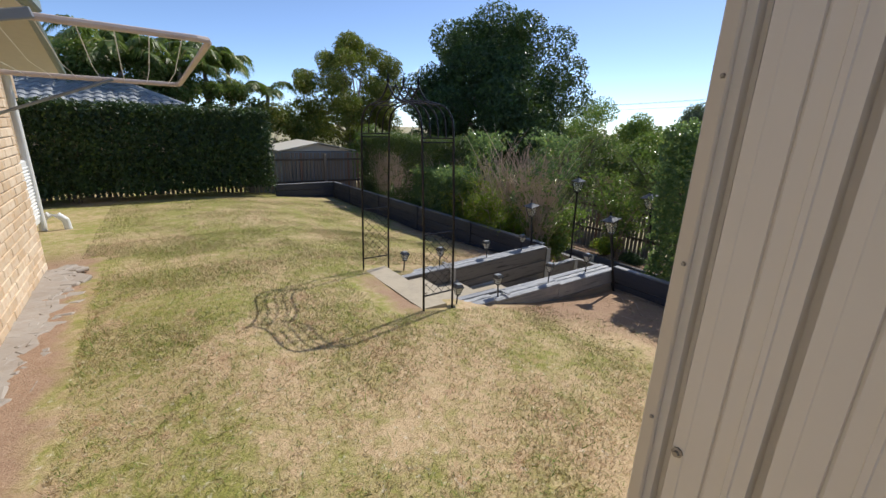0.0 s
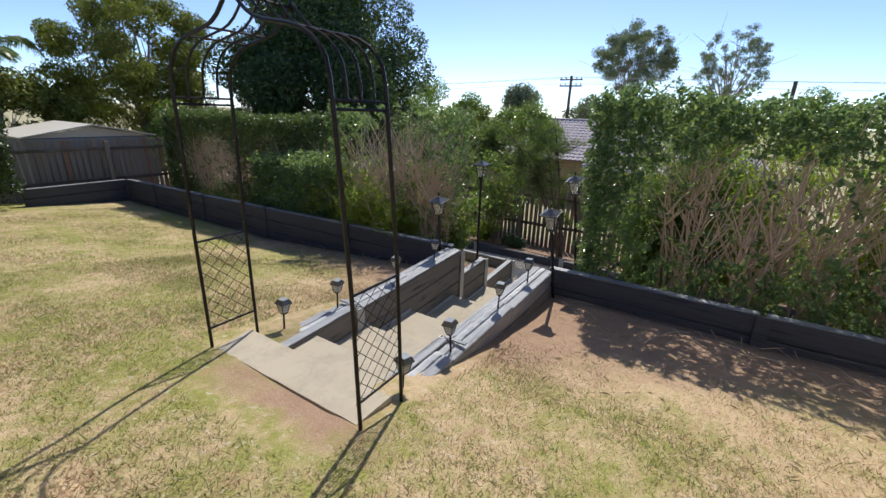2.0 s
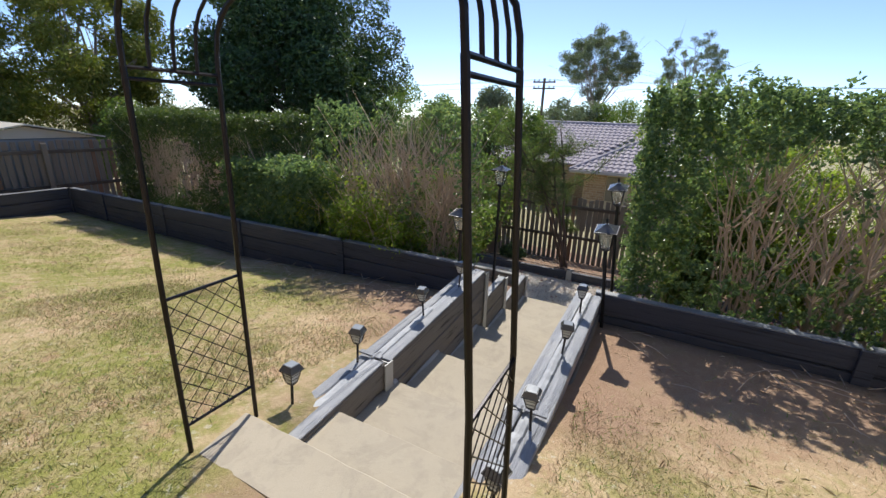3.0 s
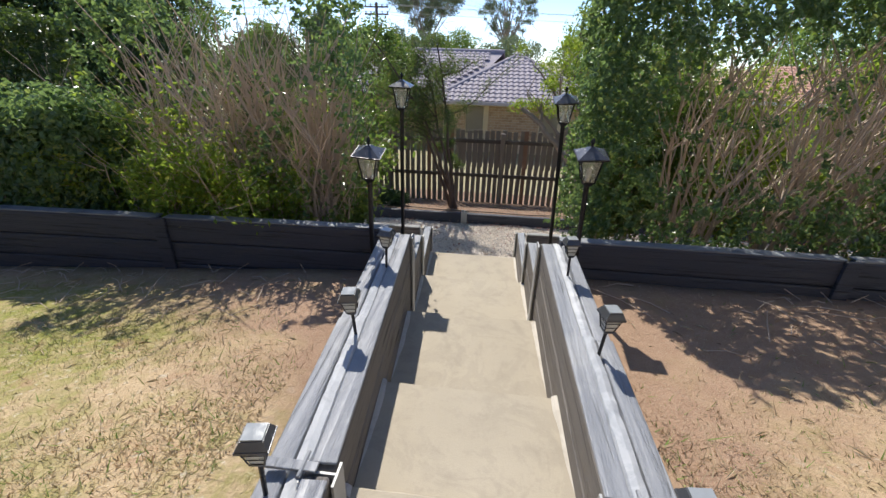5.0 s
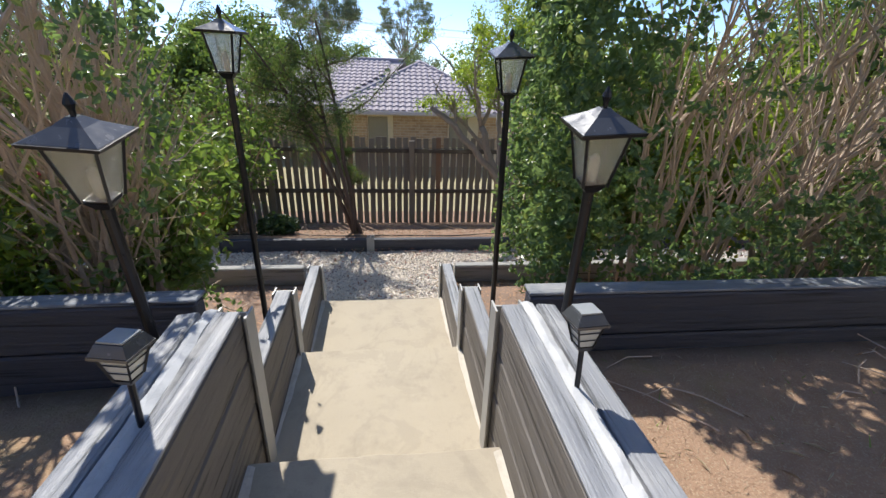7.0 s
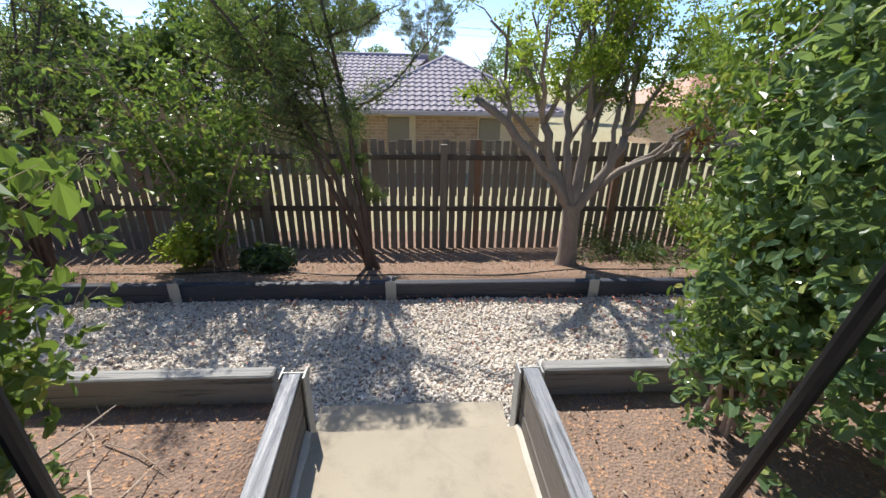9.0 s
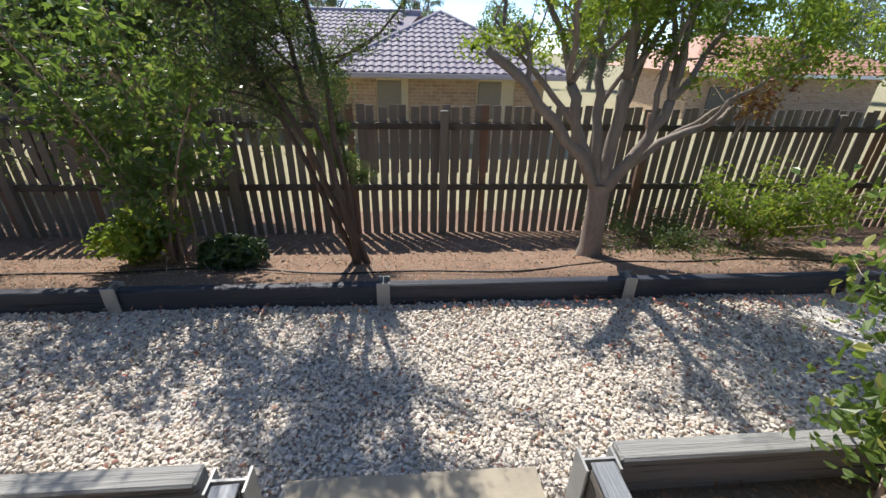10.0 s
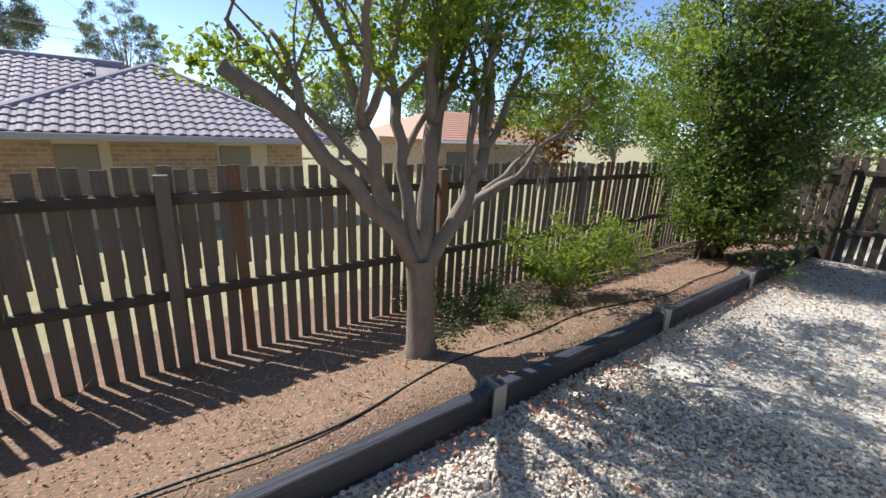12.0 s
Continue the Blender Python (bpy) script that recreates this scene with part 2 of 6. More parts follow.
M = {
    "lawn": make_lawn(), "blade": make_blade(),
    "mulch": make_soil("red_mulch_soil", (0.20, 0.14, 0.11), (0.36, 0.26, 0.20), (0.45, 0.27, 0.17)),
    "soil": make_soil("grey_brown_soil", (0.19, 0.135, 0.105), (0.33, 0.235, 0.17), (0.44, 0.25, 0.17)),
    "gravelbed": make_soil("gravel_bed", (0.55, 0.52, 0.48), (0.74, 0.71, 0.67), (0.3, 0.27, 0.24)),
    "field": make_soil("far_field", (0.32, 0.29, 0.17), (0.48, 0.42, 0.28), (0.30, 0.30, 0.15)),
    "concrete": make_concrete("cream_concrete", (0.38, 0.33, 0.25), (0.52, 0.455, 0.35), (0.28, 0.245, 0.195)),
    "slab": make_concrete("slab_concrete", (0.55, 0.50, 0.42), (0.66, 0.62, 0.55)),
    "dark_y": make_sleeper("charcoal_sleeper", (0.030, 0.034, 0.050), (0.070, 0.076, 0.098), 0.55, "y"),
    "dark_x": make_sleeper("weathered_charcoal_sleeper", (0.11, 0.10, 0.092), (0.24, 0.215, 0.19), 0.75, "x"),
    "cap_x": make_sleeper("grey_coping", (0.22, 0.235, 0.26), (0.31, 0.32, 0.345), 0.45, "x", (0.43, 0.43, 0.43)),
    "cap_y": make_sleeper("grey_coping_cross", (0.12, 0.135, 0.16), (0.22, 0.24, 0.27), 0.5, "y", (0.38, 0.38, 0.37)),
    "grey_y": make_sleeper("plain_concrete_sleeper", (0.24, 0.24, 0.23), (0.38, 0.37, 0.35), 0.8, "y"),
    "galv": make_plain("galvanised_steel", (0.42, 0.42, 0.41), 0.6, 0.3, 0.2, 20),
    "paling": make_wood("weathered_paling", (0.14, 0.12, 0.105), (0.37, 0.325, 0.28)),
    "black": make_plain("black_metal", (0.032, 0.033, 0.038), 0.34, 0.7, 0.25, 30),
    "iron": make_plain("dark_iron", (0.028, 0.026, 0.028), 0.36, 0.8, 0.3, 30),
    "solar": make_plain("solar_panel", (0.30, 0.32, 0.33), 0.15, 0.0, 0.15, 40),
    "glass": make_glass("lantern_glass", (0.93, 0.94, 0.90), 0.25),
    "ribglass": make_plain("ribbed_clear_glass", (0.52, 0.54, 0.53), 0.22),
    "gutter": make_plain("pale_mauve_gutter", (0.50, 0.46, 0.48), 0.5),
    "lamproof": make_plain("glossy_charcoal_lamp_roof", (0.10, 0.105, 0.115), 0.22, 0.3, 0.2, 30),
    "pane": make_plain("window_glass", (0.10, 0.11, 0.11), 0.06, 0.0),
    "bulb": make_plain("bulb_glass", (0.85, 0.83, 0.76), 0.4),
    "cream": make_plain("cream_steel_cladding", (0.72, 0.69, 0.64), 0.38, 0.0, 0.05, 3),
    "cream_trim": make_plain("cream_trim", (0.62, 0.57, 0.49), 0.4, 0.0, 0.05, 3),
    "screw": make_plain("screw_steel", (0.32, 0.30, 0.28), 0.4, 0.8),
    "white": make_plain("white_plastic", (0.78, 0.78, 0.76), 0.35, 0.0, 0.05),
    "linepaint": make_plain("faded_pink_line_frame", (0.52, 0.43, 0.38), 0.5, 0.0, 0.15),
    "arm": make_plain("grey_bracket", (0.24, 0.26, 0.28), 0.45, 0.4),
    "soffit": make_plain("soffit_board", (0.62, 0.59, 0.54), 0.8),
    "fascia": make_plain("grey_green_fascia", (0.24, 0.29, 0.28), 0.5),
    "brick": make_brick(),
    "rubble": make_concrete("broken_concrete", (0.30, 0.27, 0.235), (0.46, 0.42, 0.37), (0.25, 0.19, 0.14)),
    "grout": make_concrete("pale_mortar", (0.34, 0.36, 0.39), (0.72, 0.72, 0.71), (0.22, 0.24, 0.27)),
    "mortar": make_plain("mortar", (0.50, 0.43, 0.34), 0.95, 0, 0.2, 30, 0.4),
    "farbrick": make_far_brick("buff_brick", (0.38, 0.25, 0.15), (0.54, 0.38, 0.24), (0.55, 0.48, 0.38)),
    "render": make_plain("cream_render", (0.74, 0.64, 0.44), 0.85),
    "tile_grey": make_plain("grey_roof_tile", (0.32, 0.34, 0.36), 0.5, 0.0, 0.3, 3),
    "tile_mauve": make_plain("mauve_roof_tile", (0.34, 0.30, 0.335), 0.75, 0.0, 0.2, 3),
    "tile_red": make_plain("terracotta_roof_tile", (0.52, 0.27, 0.18), 0.6, 0.0, 0.25, 3),
    "shedroof": make_plain("cream_shed_roof", (0.68, 0.63, 0.53), 0.4, 0.0, 0.05),
    "shedwall": make_plain("blue_grey_shed_wall", (0.20, 0.24, 0.27), 0.5),
    "hose": make_plain("black_hose", (0.02, 0.02, 0.02), 0.5),
    "bark": make_bark("grey_bark", (0.11, 0.085, 0.072), (0.50, 0.43, 0.37)),
    "darkbark": make_bark("dark_bark", (0.06, 0.045, 0.04), (0.17, 0.13, 0.11)),
    "twig": make_bark("pale_twig", (0.36, 0.275, 0.215), (0.70, 0.57, 0.455)),
    "leaf_tree": make_leaf("dark_tree_leaf", (0.018, 0.045, 0.018), (0.065, 0.125, 0.036), (0.13, 0.19, 0.045), 0.15, 0.36),
    "leaf_deep": make_leaf("deep_green_leaf", (0.012, 0.032, 0.011), (0.045, 0.095, 0.024), (0.11, 0.17, 0.035), 0.10, 0.4),
    "leaf_hedge": make_leaf("hedge_leaf", (0.065, 0.13, 0.075), (0.19, 0.29, 0.14), (0.36, 0.42, 0.14), 0.50, 0.24, through=(0.33, 0.46, 0.09)),
    "leaf_shrub": make_leaf("shrub_leaf", (0.07, 0.13, 0.04), (0.23, 0.32, 0.09), (0.42, 0.42, 0.12), 0.45, 0.3),
    "leaf_bright": make_leaf("bright_leaf", (0.08, 0.16, 0.035), (0.26, 0.38, 0.07), (0.46, 0.44, 0.08), 0.6, 0.42, spec=0.3, through=(0.46, 0.56, 0.05)),
    "leaf_fine": make_leaf("bottlebrush_leaf", (0.05, 0.085, 0.045), (0.16, 0.20, 0.09), (0.22, 0.14, 0.08), 0.45, 0.5),
    "leaf_gold": make_leaf("golden_green_leaf", (0.09, 0.12, 0.02), (0.28, 0.27, 0.05), (0.42, 0.34, 0.08), 0.3, 0.5),
    # lightened leaf colour: distance haze is painted into it
    "leaf_far": make_leaf("hazed_far_leaf", (0.13, 0.16, 0.12), (0.24, 0.27, 0.20), (0.24, 0.20, 0.15), 0.3, 0.6),
    "leaf_palm": make_leaf("palm_leaf", (0.07, 0.12, 0.03), (0.22, 0.28, 0.08), (0.44, 0.37, 0.17), 0.4, 0.4),
    "litter": make_leaf("dead_leaf", (0.20, 0.09, 0.055), (0.46, 0.28, 0.17), (0.50, 0.42, 0.30), 0.1, 0.7, 0.3),
    "pebble": make_stone(),
    "leaf_fallen": make_leaf("withered_red_leaf", (0.30, 0.085, 0.055), (0.48, 0.22, 0.15), (0.42, 0.28, 0.17), 0.1, 0.7, 0.2),
    "straw": make_leaf("dry_straw", (0.42, 0.33, 0.22), (0.64, 0.54, 0.40), (0.26, 0.17, 0.12), 0.1, 0.7, 0.15),
    "blind": make_plain("olive_blind", (0.30, 0.27, 0.20), 0.5),
    "dark_n": make_sleeper("charcoal_corner_sleeper", (0.030, 0.034, 0.050), (0.070, 0.076, 0.098), 0.6, "x"),
    "leaf_dark": make_leaf("dark_hedge_leaf", (0.035, 0.065, 0.025), (0.10, 0.15, 0.05), (0.20, 0.22, 0.08), 0.3, 0.38),
    "leaf_corner": make_leaf("corner_shrub_leaf", (0.045, 0.095, 0.03), (0.16, 0.25, 0.055), (0.36, 0.38, 0.08), 0.5, 0.32, through=(0.34, 0.46, 0.04)),
    "twigdark": make_bark("brown_twig", (0.20, 0.14, 0.11), (0.42, 0.31, 0.24)),
    # paling timber with shade put into its colour, for rails and the end fence
    "shadewood": make_wood("shade_darkened_timber", (0.05, 0.042, 0.038), (0.15, 0.125, 0.105)),
    "leaf_red": make_leaf("red_leaf", (0.20, 0.035, 0.03), (0.36, 0.09, 0.06), (0.4, 0.2, 0.08), 0.4, 0.45),
    "flower": make_plain("pink_flower", (0.75, 0.10, 0.22), 0.6),
}


# ---- shapes ----
class Geo:
    """Gathers points and faces for one mesh."""

    def __init__(self):
        self.v, self.f, self.n = [], [], 0

    def add(self, verts, faces):
        verts = np.asarray(verts, dtype=float).reshape(-1, 3)
        self.v.append(verts)
        n = self.n
        self.f.extend(tuple(i + n for i in f) for f in faces)
        self.n += len(verts)
        return self

    def box(self, cx, cy, cz, sx, sy, sz, bevel=0.0, turn=0.0, m=None):
        """A box with chamfered edges, about its centre, turned about z by degrees or laid by the matrix m."""
        h = np.array([sx, sy, sz]) / 2
        b = min(bevel, min(h) * 0.9)
        signs = [(x, y, z) for x in (-1, 1) for y in (-1, 1) for z in (-1, 1)]
        if b <= 0:
            pts = [np.array(s) * h for s in signs]
            faces = [(0, 1, 3, 2), (4, 6, 7, 5), (0, 4, 5, 1), (2, 3, 7, 6), (0, 2, 6, 4), (1, 5, 7, 3)]
        else:
            pts, idx = [], {}
            for s in signs:
                for a in range(3):
                    p = np.array(s) * (h - b)
                    p[a] = s[a] * h[a]
                    idx[s, a] = len(pts)
                    pts.append(p)
            faces = []
            for a in range(3):
                o = [i for i in range(3) if i != a]
                for sg in (-1, 1):
                    ring = []
                    for q in ((-1, -1), (1, -1), (1, 1), (-1, 1)):
                        s = [0, 0, 0]
                        s[a], s[o[0]], s[o[1]] = sg, q[0], q[1]
                        ring.append(idx[tuple(s), a])
                    if (sg == 1) == (a == 1):
                        ring.reverse()
                    faces.append(tuple(ring))
            for a in range(3):
                o = [i for i in range(3) if i != a]
                for q in ((-1, -1), (1, -1), (1, 1), (-1, 1)):
                    s0, s1 = [0, 0, 0], [0, 0, 0]
                    s0[a], s1[a] = -1, 1
                    s0[o[0]], s0[o[1]] = q
                    s1[o[0]], s1[o[1]] = q
                    s0, s1 = tuple(s0), tuple(s1)
                    faces.append((idx[s0, o[0]], idx[s1, o[0]], idx[s1, o[1]], idx[s0, o[1]]))
            for s in signs:
                faces.append((idx[s, 0], idx[s, 1], idx[s, 2]))
        pts = np.array(pts)
        if turn:
            c, sn = math.cos(radians(turn)), math.sin(radians(turn))
            pts = pts @ np.array([[c, sn, 0], [-sn, c, 0], [0, 0, 1]])
        if m is not None:
            r = np.array(m.to_3x3())
            pts = pts @ r.T
        return self.add(pts + np.array([cx, cy, cz]), faces)

    def tube(self, pts, radii, sides=6, cap=True):
        """A tube along the points, with one radius or a radius for each point."""
        pts = np.asarray(pts, dtype=float)
        n = len(pts)
        radii = np.full(n, radii) if np.isscalar(radii) else np.asarray(radii, dtype=float)
        t = np.gradient(pts, axis=0)
        t /= np.linalg.norm(t, axis=1, keepdims=True) + 1e-9
        ref = np.array([0.0, 0.0, 1.0]) if abs(t[0][2]) < 0.9 else np.array([1.0, 0.0, 0.0])
        u = np.cross(t, ref)
        u /= np.linalg.norm(u, axis=1, keepdims=True) + 1e-9
        w = np.cross(t, u)
        ang = np.arange(sides) * 2 * math.pi / sides
        ring = pts[:, None, :] + radii[:, None, None] * (np.cos(ang)[None, :, None] * u[:, None, :] + np.sin(ang)[None, :, None] * w[:, None, :])
        faces = []
        for i in range(n - 1):
            for j in range(sides):
                k = (j + 1) % sides
                faces.append((i * sides + j, i * sides + k, (i + 1) * sides + k, (i + 1) * sides + j))
        if cap:
            faces.append(tuple(range(sides))[::-1])
            faces.append(tuple((n - 1) * sides + j for j in range(sides)))
        return self.add(ring.reshape(-1, 3), faces)

    def frustum(self, cx, cy, z0, z1, h0, h1, cap=True, turn=0.0, sides=4):
        """A square or round frustum: half width h0 at z0, h1 at z1."""
        a = np.arange(sides) * 2 * math.pi / sides + (math.pi / 4 if sides == 4 else 0) + radians(turn)
        k = math.sqrt(2) if sides == 4 else 1.0
        lo = np.stack([cx + np.cos(a) * h0 * k, cy + np.sin(a) * h0 * k, np.full(sides, z0)], 1)
        hi = np.stack([cx + np.cos(a) * h1 * k, cy + np.sin(a) * h1 * k, np.full(sides, z1)], 1)
        faces = [(j, (j + 1) % sides, sides + (j + 1) % sides, sides + j) for j in range(sides)]
        if cap:
            faces += [tuple(range(sides))[::-1], tuple(range(sides, 2 * sides))]
        return self.add(np.concatenate([lo, hi]), faces)

    def mesh(self, name, smooth=False):
        me = bpy.data.meshes.new(name)
        me.from_pydata(np.concatenate(self.v).tolist() if self.v else [], [], self.f)
        if smooth:
            me.polygons.foreach_set("use_smooth", np.ones(len(me.polygons), dtype=bool))
        me.update()
        return me


def raw_mesh(name, verts, faces, smooth=False):
    """A mesh from arrays: verts (n, 3) and faces (m, 3 or 4)."""
    me = bpy.data.meshes.new(name)
    verts, faces = np.asarray(verts, dtype=np.float32), np.asarray(faces, dtype=np.int32)
    m, k = faces.shape
    me.vertices.add(len(verts))
    me.vertices.foreach_set("co", verts.ravel())
    me.loops.add(m * k)
    me.loops.foreach_set("vertex_index", faces.ravel())
    me.polygons.add(m)
    me.polygons.foreach_set("loop_start", np.arange(m, dtype=np.int32) * k)
    me.polygons.foreach_set("loop_total", np.full(m, k, dtype=np.int32))
    me.update(calc_edges=True)
    me.polygons.foreach_set("use_smooth", np.full(m, smooth, dtype=bool))
    return me


def thing(name, at, label, category, group="", kind=""):
    ob = new(name)
    ob.empty_display_size = 0.1
    ob.location = at
    return tagged(ob, label, category, group, kind)


def part(name, geo, material, parent=None, label="", kind="", smooth=False, at=None, local=False):
    """One mesh object under a thing. The mesh is in world metres, or with local=True in the parent's."""
    me = geo if isinstance(geo, bpy.types.Mesh) else geo.mesh(name, smooth)
    if not me.materials:
        me.materials.append(M[material])
    ob = new(name, me)
    if parent is not None:
        ob.parent = parent
        if not local:
            p, q = parent, Vector((0, 0, 0))
            while p is not None:
                q += p.location
                p = p.parent
            ob.location = -q
    if at is not None:
        ob.location = Vector(at)
    return tagged(ob, label, "", "", kind)


def single(name, geo, material, label, category, group="", kind="", smooth=False):
    ob = part(name, geo, material, smooth=smooth)
    return tagged(ob, label, category, group, kind)


RNG = np.random.default_rng(7)


def unit(v):
    return v / (np.linalg.norm(v, axis=-1, keepdims=True) + 1e-9)


def leaf_mesh(name, P, N, size, ratio=0.45, spread=0.9, droop=0.0, rng=RNG):
    """Small folded leaves at P that face about along N. size: length in metres, one or one each."""
    n = len(P)
    N = unit(N + rng.normal(0, spread, (n, 3)))
    T = unit(np.cross(N, rng.normal(0, 1, (n, 3))))
    T[:, 2] -= droop
    T = unit(T)
    B = unit(np.cross(N, T))
    s = (np.asarray(size) * rng.uniform(0.7, 1.3, n))[:, None]
    if ratio >= 0.55:
        e, up = B * s * ratio * 0.5, N * s * 0.1
        V = np.stack([P - T * s * 0.5, P - e - T * s * 0.18 + up, P - e * 0.8 + T * s * 0.2 + up, P + T * s * 0.5 - up, P + e * 0.8 + T * s * 0.2 + up, P + e - T * s * 0.18 + up], 1).reshape(-1, 3)
        i = np.arange(n)[:, None] * 6
        F = np.concatenate([i + [0, 1, 2, 3], i + [0, 3, 4, 5]])
        return raw_mesh(name, V, F)
    V = np.stack([P - T * s * 0.5, P - B * s * ratio * 0.5 + N * s * 0.12, P + T * s * 0.5, P + B * s * ratio * 0.5 + N * s * 0.12], 1).reshape(-1, 3)
    i = np.arange(n)[:, None] * 4
    F = np.concatenate([i + [0, 1, 2], i + [0, 2, 3]])
    return raw_mesh(name, V, F)


def clump_points(n, clumps, rng=RNG, shell=0.35):
    """n points in the outer shells of ellipsoids (x, y, z, rx, ry, rz), with their outward ways."""
    c = np.array(clumps, dtype=float)
    w = c[:, 3] * c[:, 4] + c[:, 4] * c[:, 5] + c[:, 3] * c[:, 5]
    k = rng.choice(len(c), n, p=w / w.sum())
    d = unit(rng.normal(0, 1, (n, 3)))
    r = 1 - shell * rng.uniform(0, 1, n) ** 1.5
    r *= 1 + rng.normal(0, 0.05, n)
    return c[k, :3] + d * c[k, 3:] * r[:, None], d


def scatter_clumps(n, box, r, rng=RNG, ellipsoid=True):
    """Smaller clumps scattered over the outside of a big ellipsoid (x, y, z, rx, ry, rz)."""
    x, y, z, rx, ry, rz = box
    d = unit(rng.normal(0, 1, (n, 3)))
    q = rng.uniform(0.6, 0.95, n)
    out = []
    for i in range(n):
        p = np.array([x, y, z]) + d[i] * np.array([rx, ry, rz]) * q[i]
        s = rng.uniform(0.6, 1.3) * r
        out.append((*p, s, s, s * 0.8))
    return out


# ---- the lie of the land ----
X_CROSS, X_BED, X_GRAVEL, X_FENCE = 5.2, 7.12, 9.02, 11.05
Y_RIGHT = 3.34


def y_left(x):
    return 4.184 + 0.0595 * (x - 3.1)


def lerp(x, a, b, lo, hi):
    u = min(1.0, max(0.0, (x - a) / (b - a)))
    return lo + (hi - lo) * u


STEPS = [(2.31, -0.035), (2.66, -0.16), (3.25, -0.34), (3.93, -0.49), (4.90, -0.70), (5.90, -0.94), (7.02, -1.22), (7.46, -1.46)]


def lawn_height(x, y):
    a = -lerp(y, 5.0, 13.5, 0.0, 0.52)
    if y < 5:
        b = lerp(y, 3.4, 5.0, 0.47, 0.56)
    elif y < 8:
        b = lerp(y, 5.0, 8.0, 0.56, 0.60)
    else:
        b = lerp(y, 8.0, 13.7, 0.60, 0.32)
    u = min(1.0, max(0.0, (x - 1.6) / 3.6))
    s = u * 0.6 + 0.4 * u * u * (3 - 2 * u)
    near = max(0.0, 1 - abs(y - 2.9) / 1.2) if y < 3.4 else 0.0
    v = min(1.0, max(0.0, (x - 2.3) / 2.0))
    mound = 0.15 * math.exp(-((x - 0.5) / 0.8) ** 2 - ((y - 3.4) / 1.5) ** 2)
    return mound + a - b * (s + near * max(0.0, v ** 0.7 - s) * 0.8)


def ground_height(x, y):
    if 2.28 < x < X_BED and Y_RIGHT < y < y_left(x) + 0.07:
        return lerp(x, 2.3, 7.1, -0.43, -1.62)
    if x < X_CROSS:
        return lawn_height(x, y)
    if x < X_BED:
        return -1.08
    if x < X_GRAVEL:
        return -1.60
    if x < 11.2:
        return lerp(x, 9.1, 11.1, -1.44, -1.88)
    return lerp(x, 11.2, 60, -1.92, -3.4) + lerp(x, 60, 400, 0, -7) + lerp(x, 400, 4000, 0, -30)


# ---- ground ----
def ground_sheet():
    xs = [-4000, -400, -60, -20, -12, -8, -6] + list(np.arange(-5, 5.15, 0.2)) + [X_CROSS - 0.01, X_CROSS + 0.01]
    xs += list(np.arange(5.4, 7.05, 0.2)) + [X_BED - 0.01, X_BED + 0.01] + list(np.arange(7.4, 9.0, 0.4)) + [X_GRAVEL - 0.01, X_GRAVEL + 0.01]
    xs += [9.4, 9.8, 10.3, 10.8, 11.1, 11.4, 12, 14, 17, 21, 26, 34, 45, 60, 90, 150, 400, 1200, 4000]
    xs = sorted(set(round(float(v), 3) for v in xs + [2.27, 2.29]))
    ys = [-4000, -400, -60, -20, -12, -9] + list(np.arange(-7, 3.3, 0.25)) + [Y_RIGHT - 0.01, Y_RIGHT + 0.01, 3.8, "a", "b"] + list(np.arange(4.75, 16, 0.25)) + [18, 22, 30, 60, 400, 4000]
    verts, zone = [], []
    for x in xs:
        for y in ys:
            yy = (y_left(min(max(x, 2.0), 7.2)) + (0.06 if y == "a" else 0.08)) if isinstance(y, str) else y
            z = ground_height(x, yy)
            near = -5 < x < 11 and -6 < yy < 15
            bump = 0.02 * noise.noise((x * 1.3, yy * 1.3, 0)) + 0.01 * noise.noise((x * 4, yy * 4, 2)) if near and not (2.3 < x < 7.2 and 3.3 < yy < 4.6) else 0
            verts.append((x, yy, z + bump))
    ny = len(ys)
    faces = []
    for i in range(len(xs) - 1):
        for j in range(ny - 1):
            faces.append((i * ny + j, (i + 1) * ny + j, (i + 1) * ny + j + 1, i * ny + j + 1))
            cx, cy = (xs[i] + xs[i + 1]) / 2, (verts[i * ny + j][1] + verts[i * ny + j + 1][1]) / 2
            if cx > 12 or cx < -12 or abs(cy - 4) > 14:
                zone.append(4)
            elif cx < X_CROSS:
                zone.append(0)
            elif cx < X_BED:
                zone.append(1)
            elif cx < X_GRAVEL:
                zone.append(2)
            else:
                zone.append(3)
    me = raw_mesh("ground", verts, faces, True)
    for k in ("lawn", "mulch", "gravelbed", "soil", "field"):
        me.materials.append(M[k])
    me.polygons.foreach_set("material_index", np.array(zone, dtype=np.int32))
    return tagged(new("ground", me), "dry patchy lawn with bare soil and lower garden terraces", "ground", kind="structure")


ground_sheet()


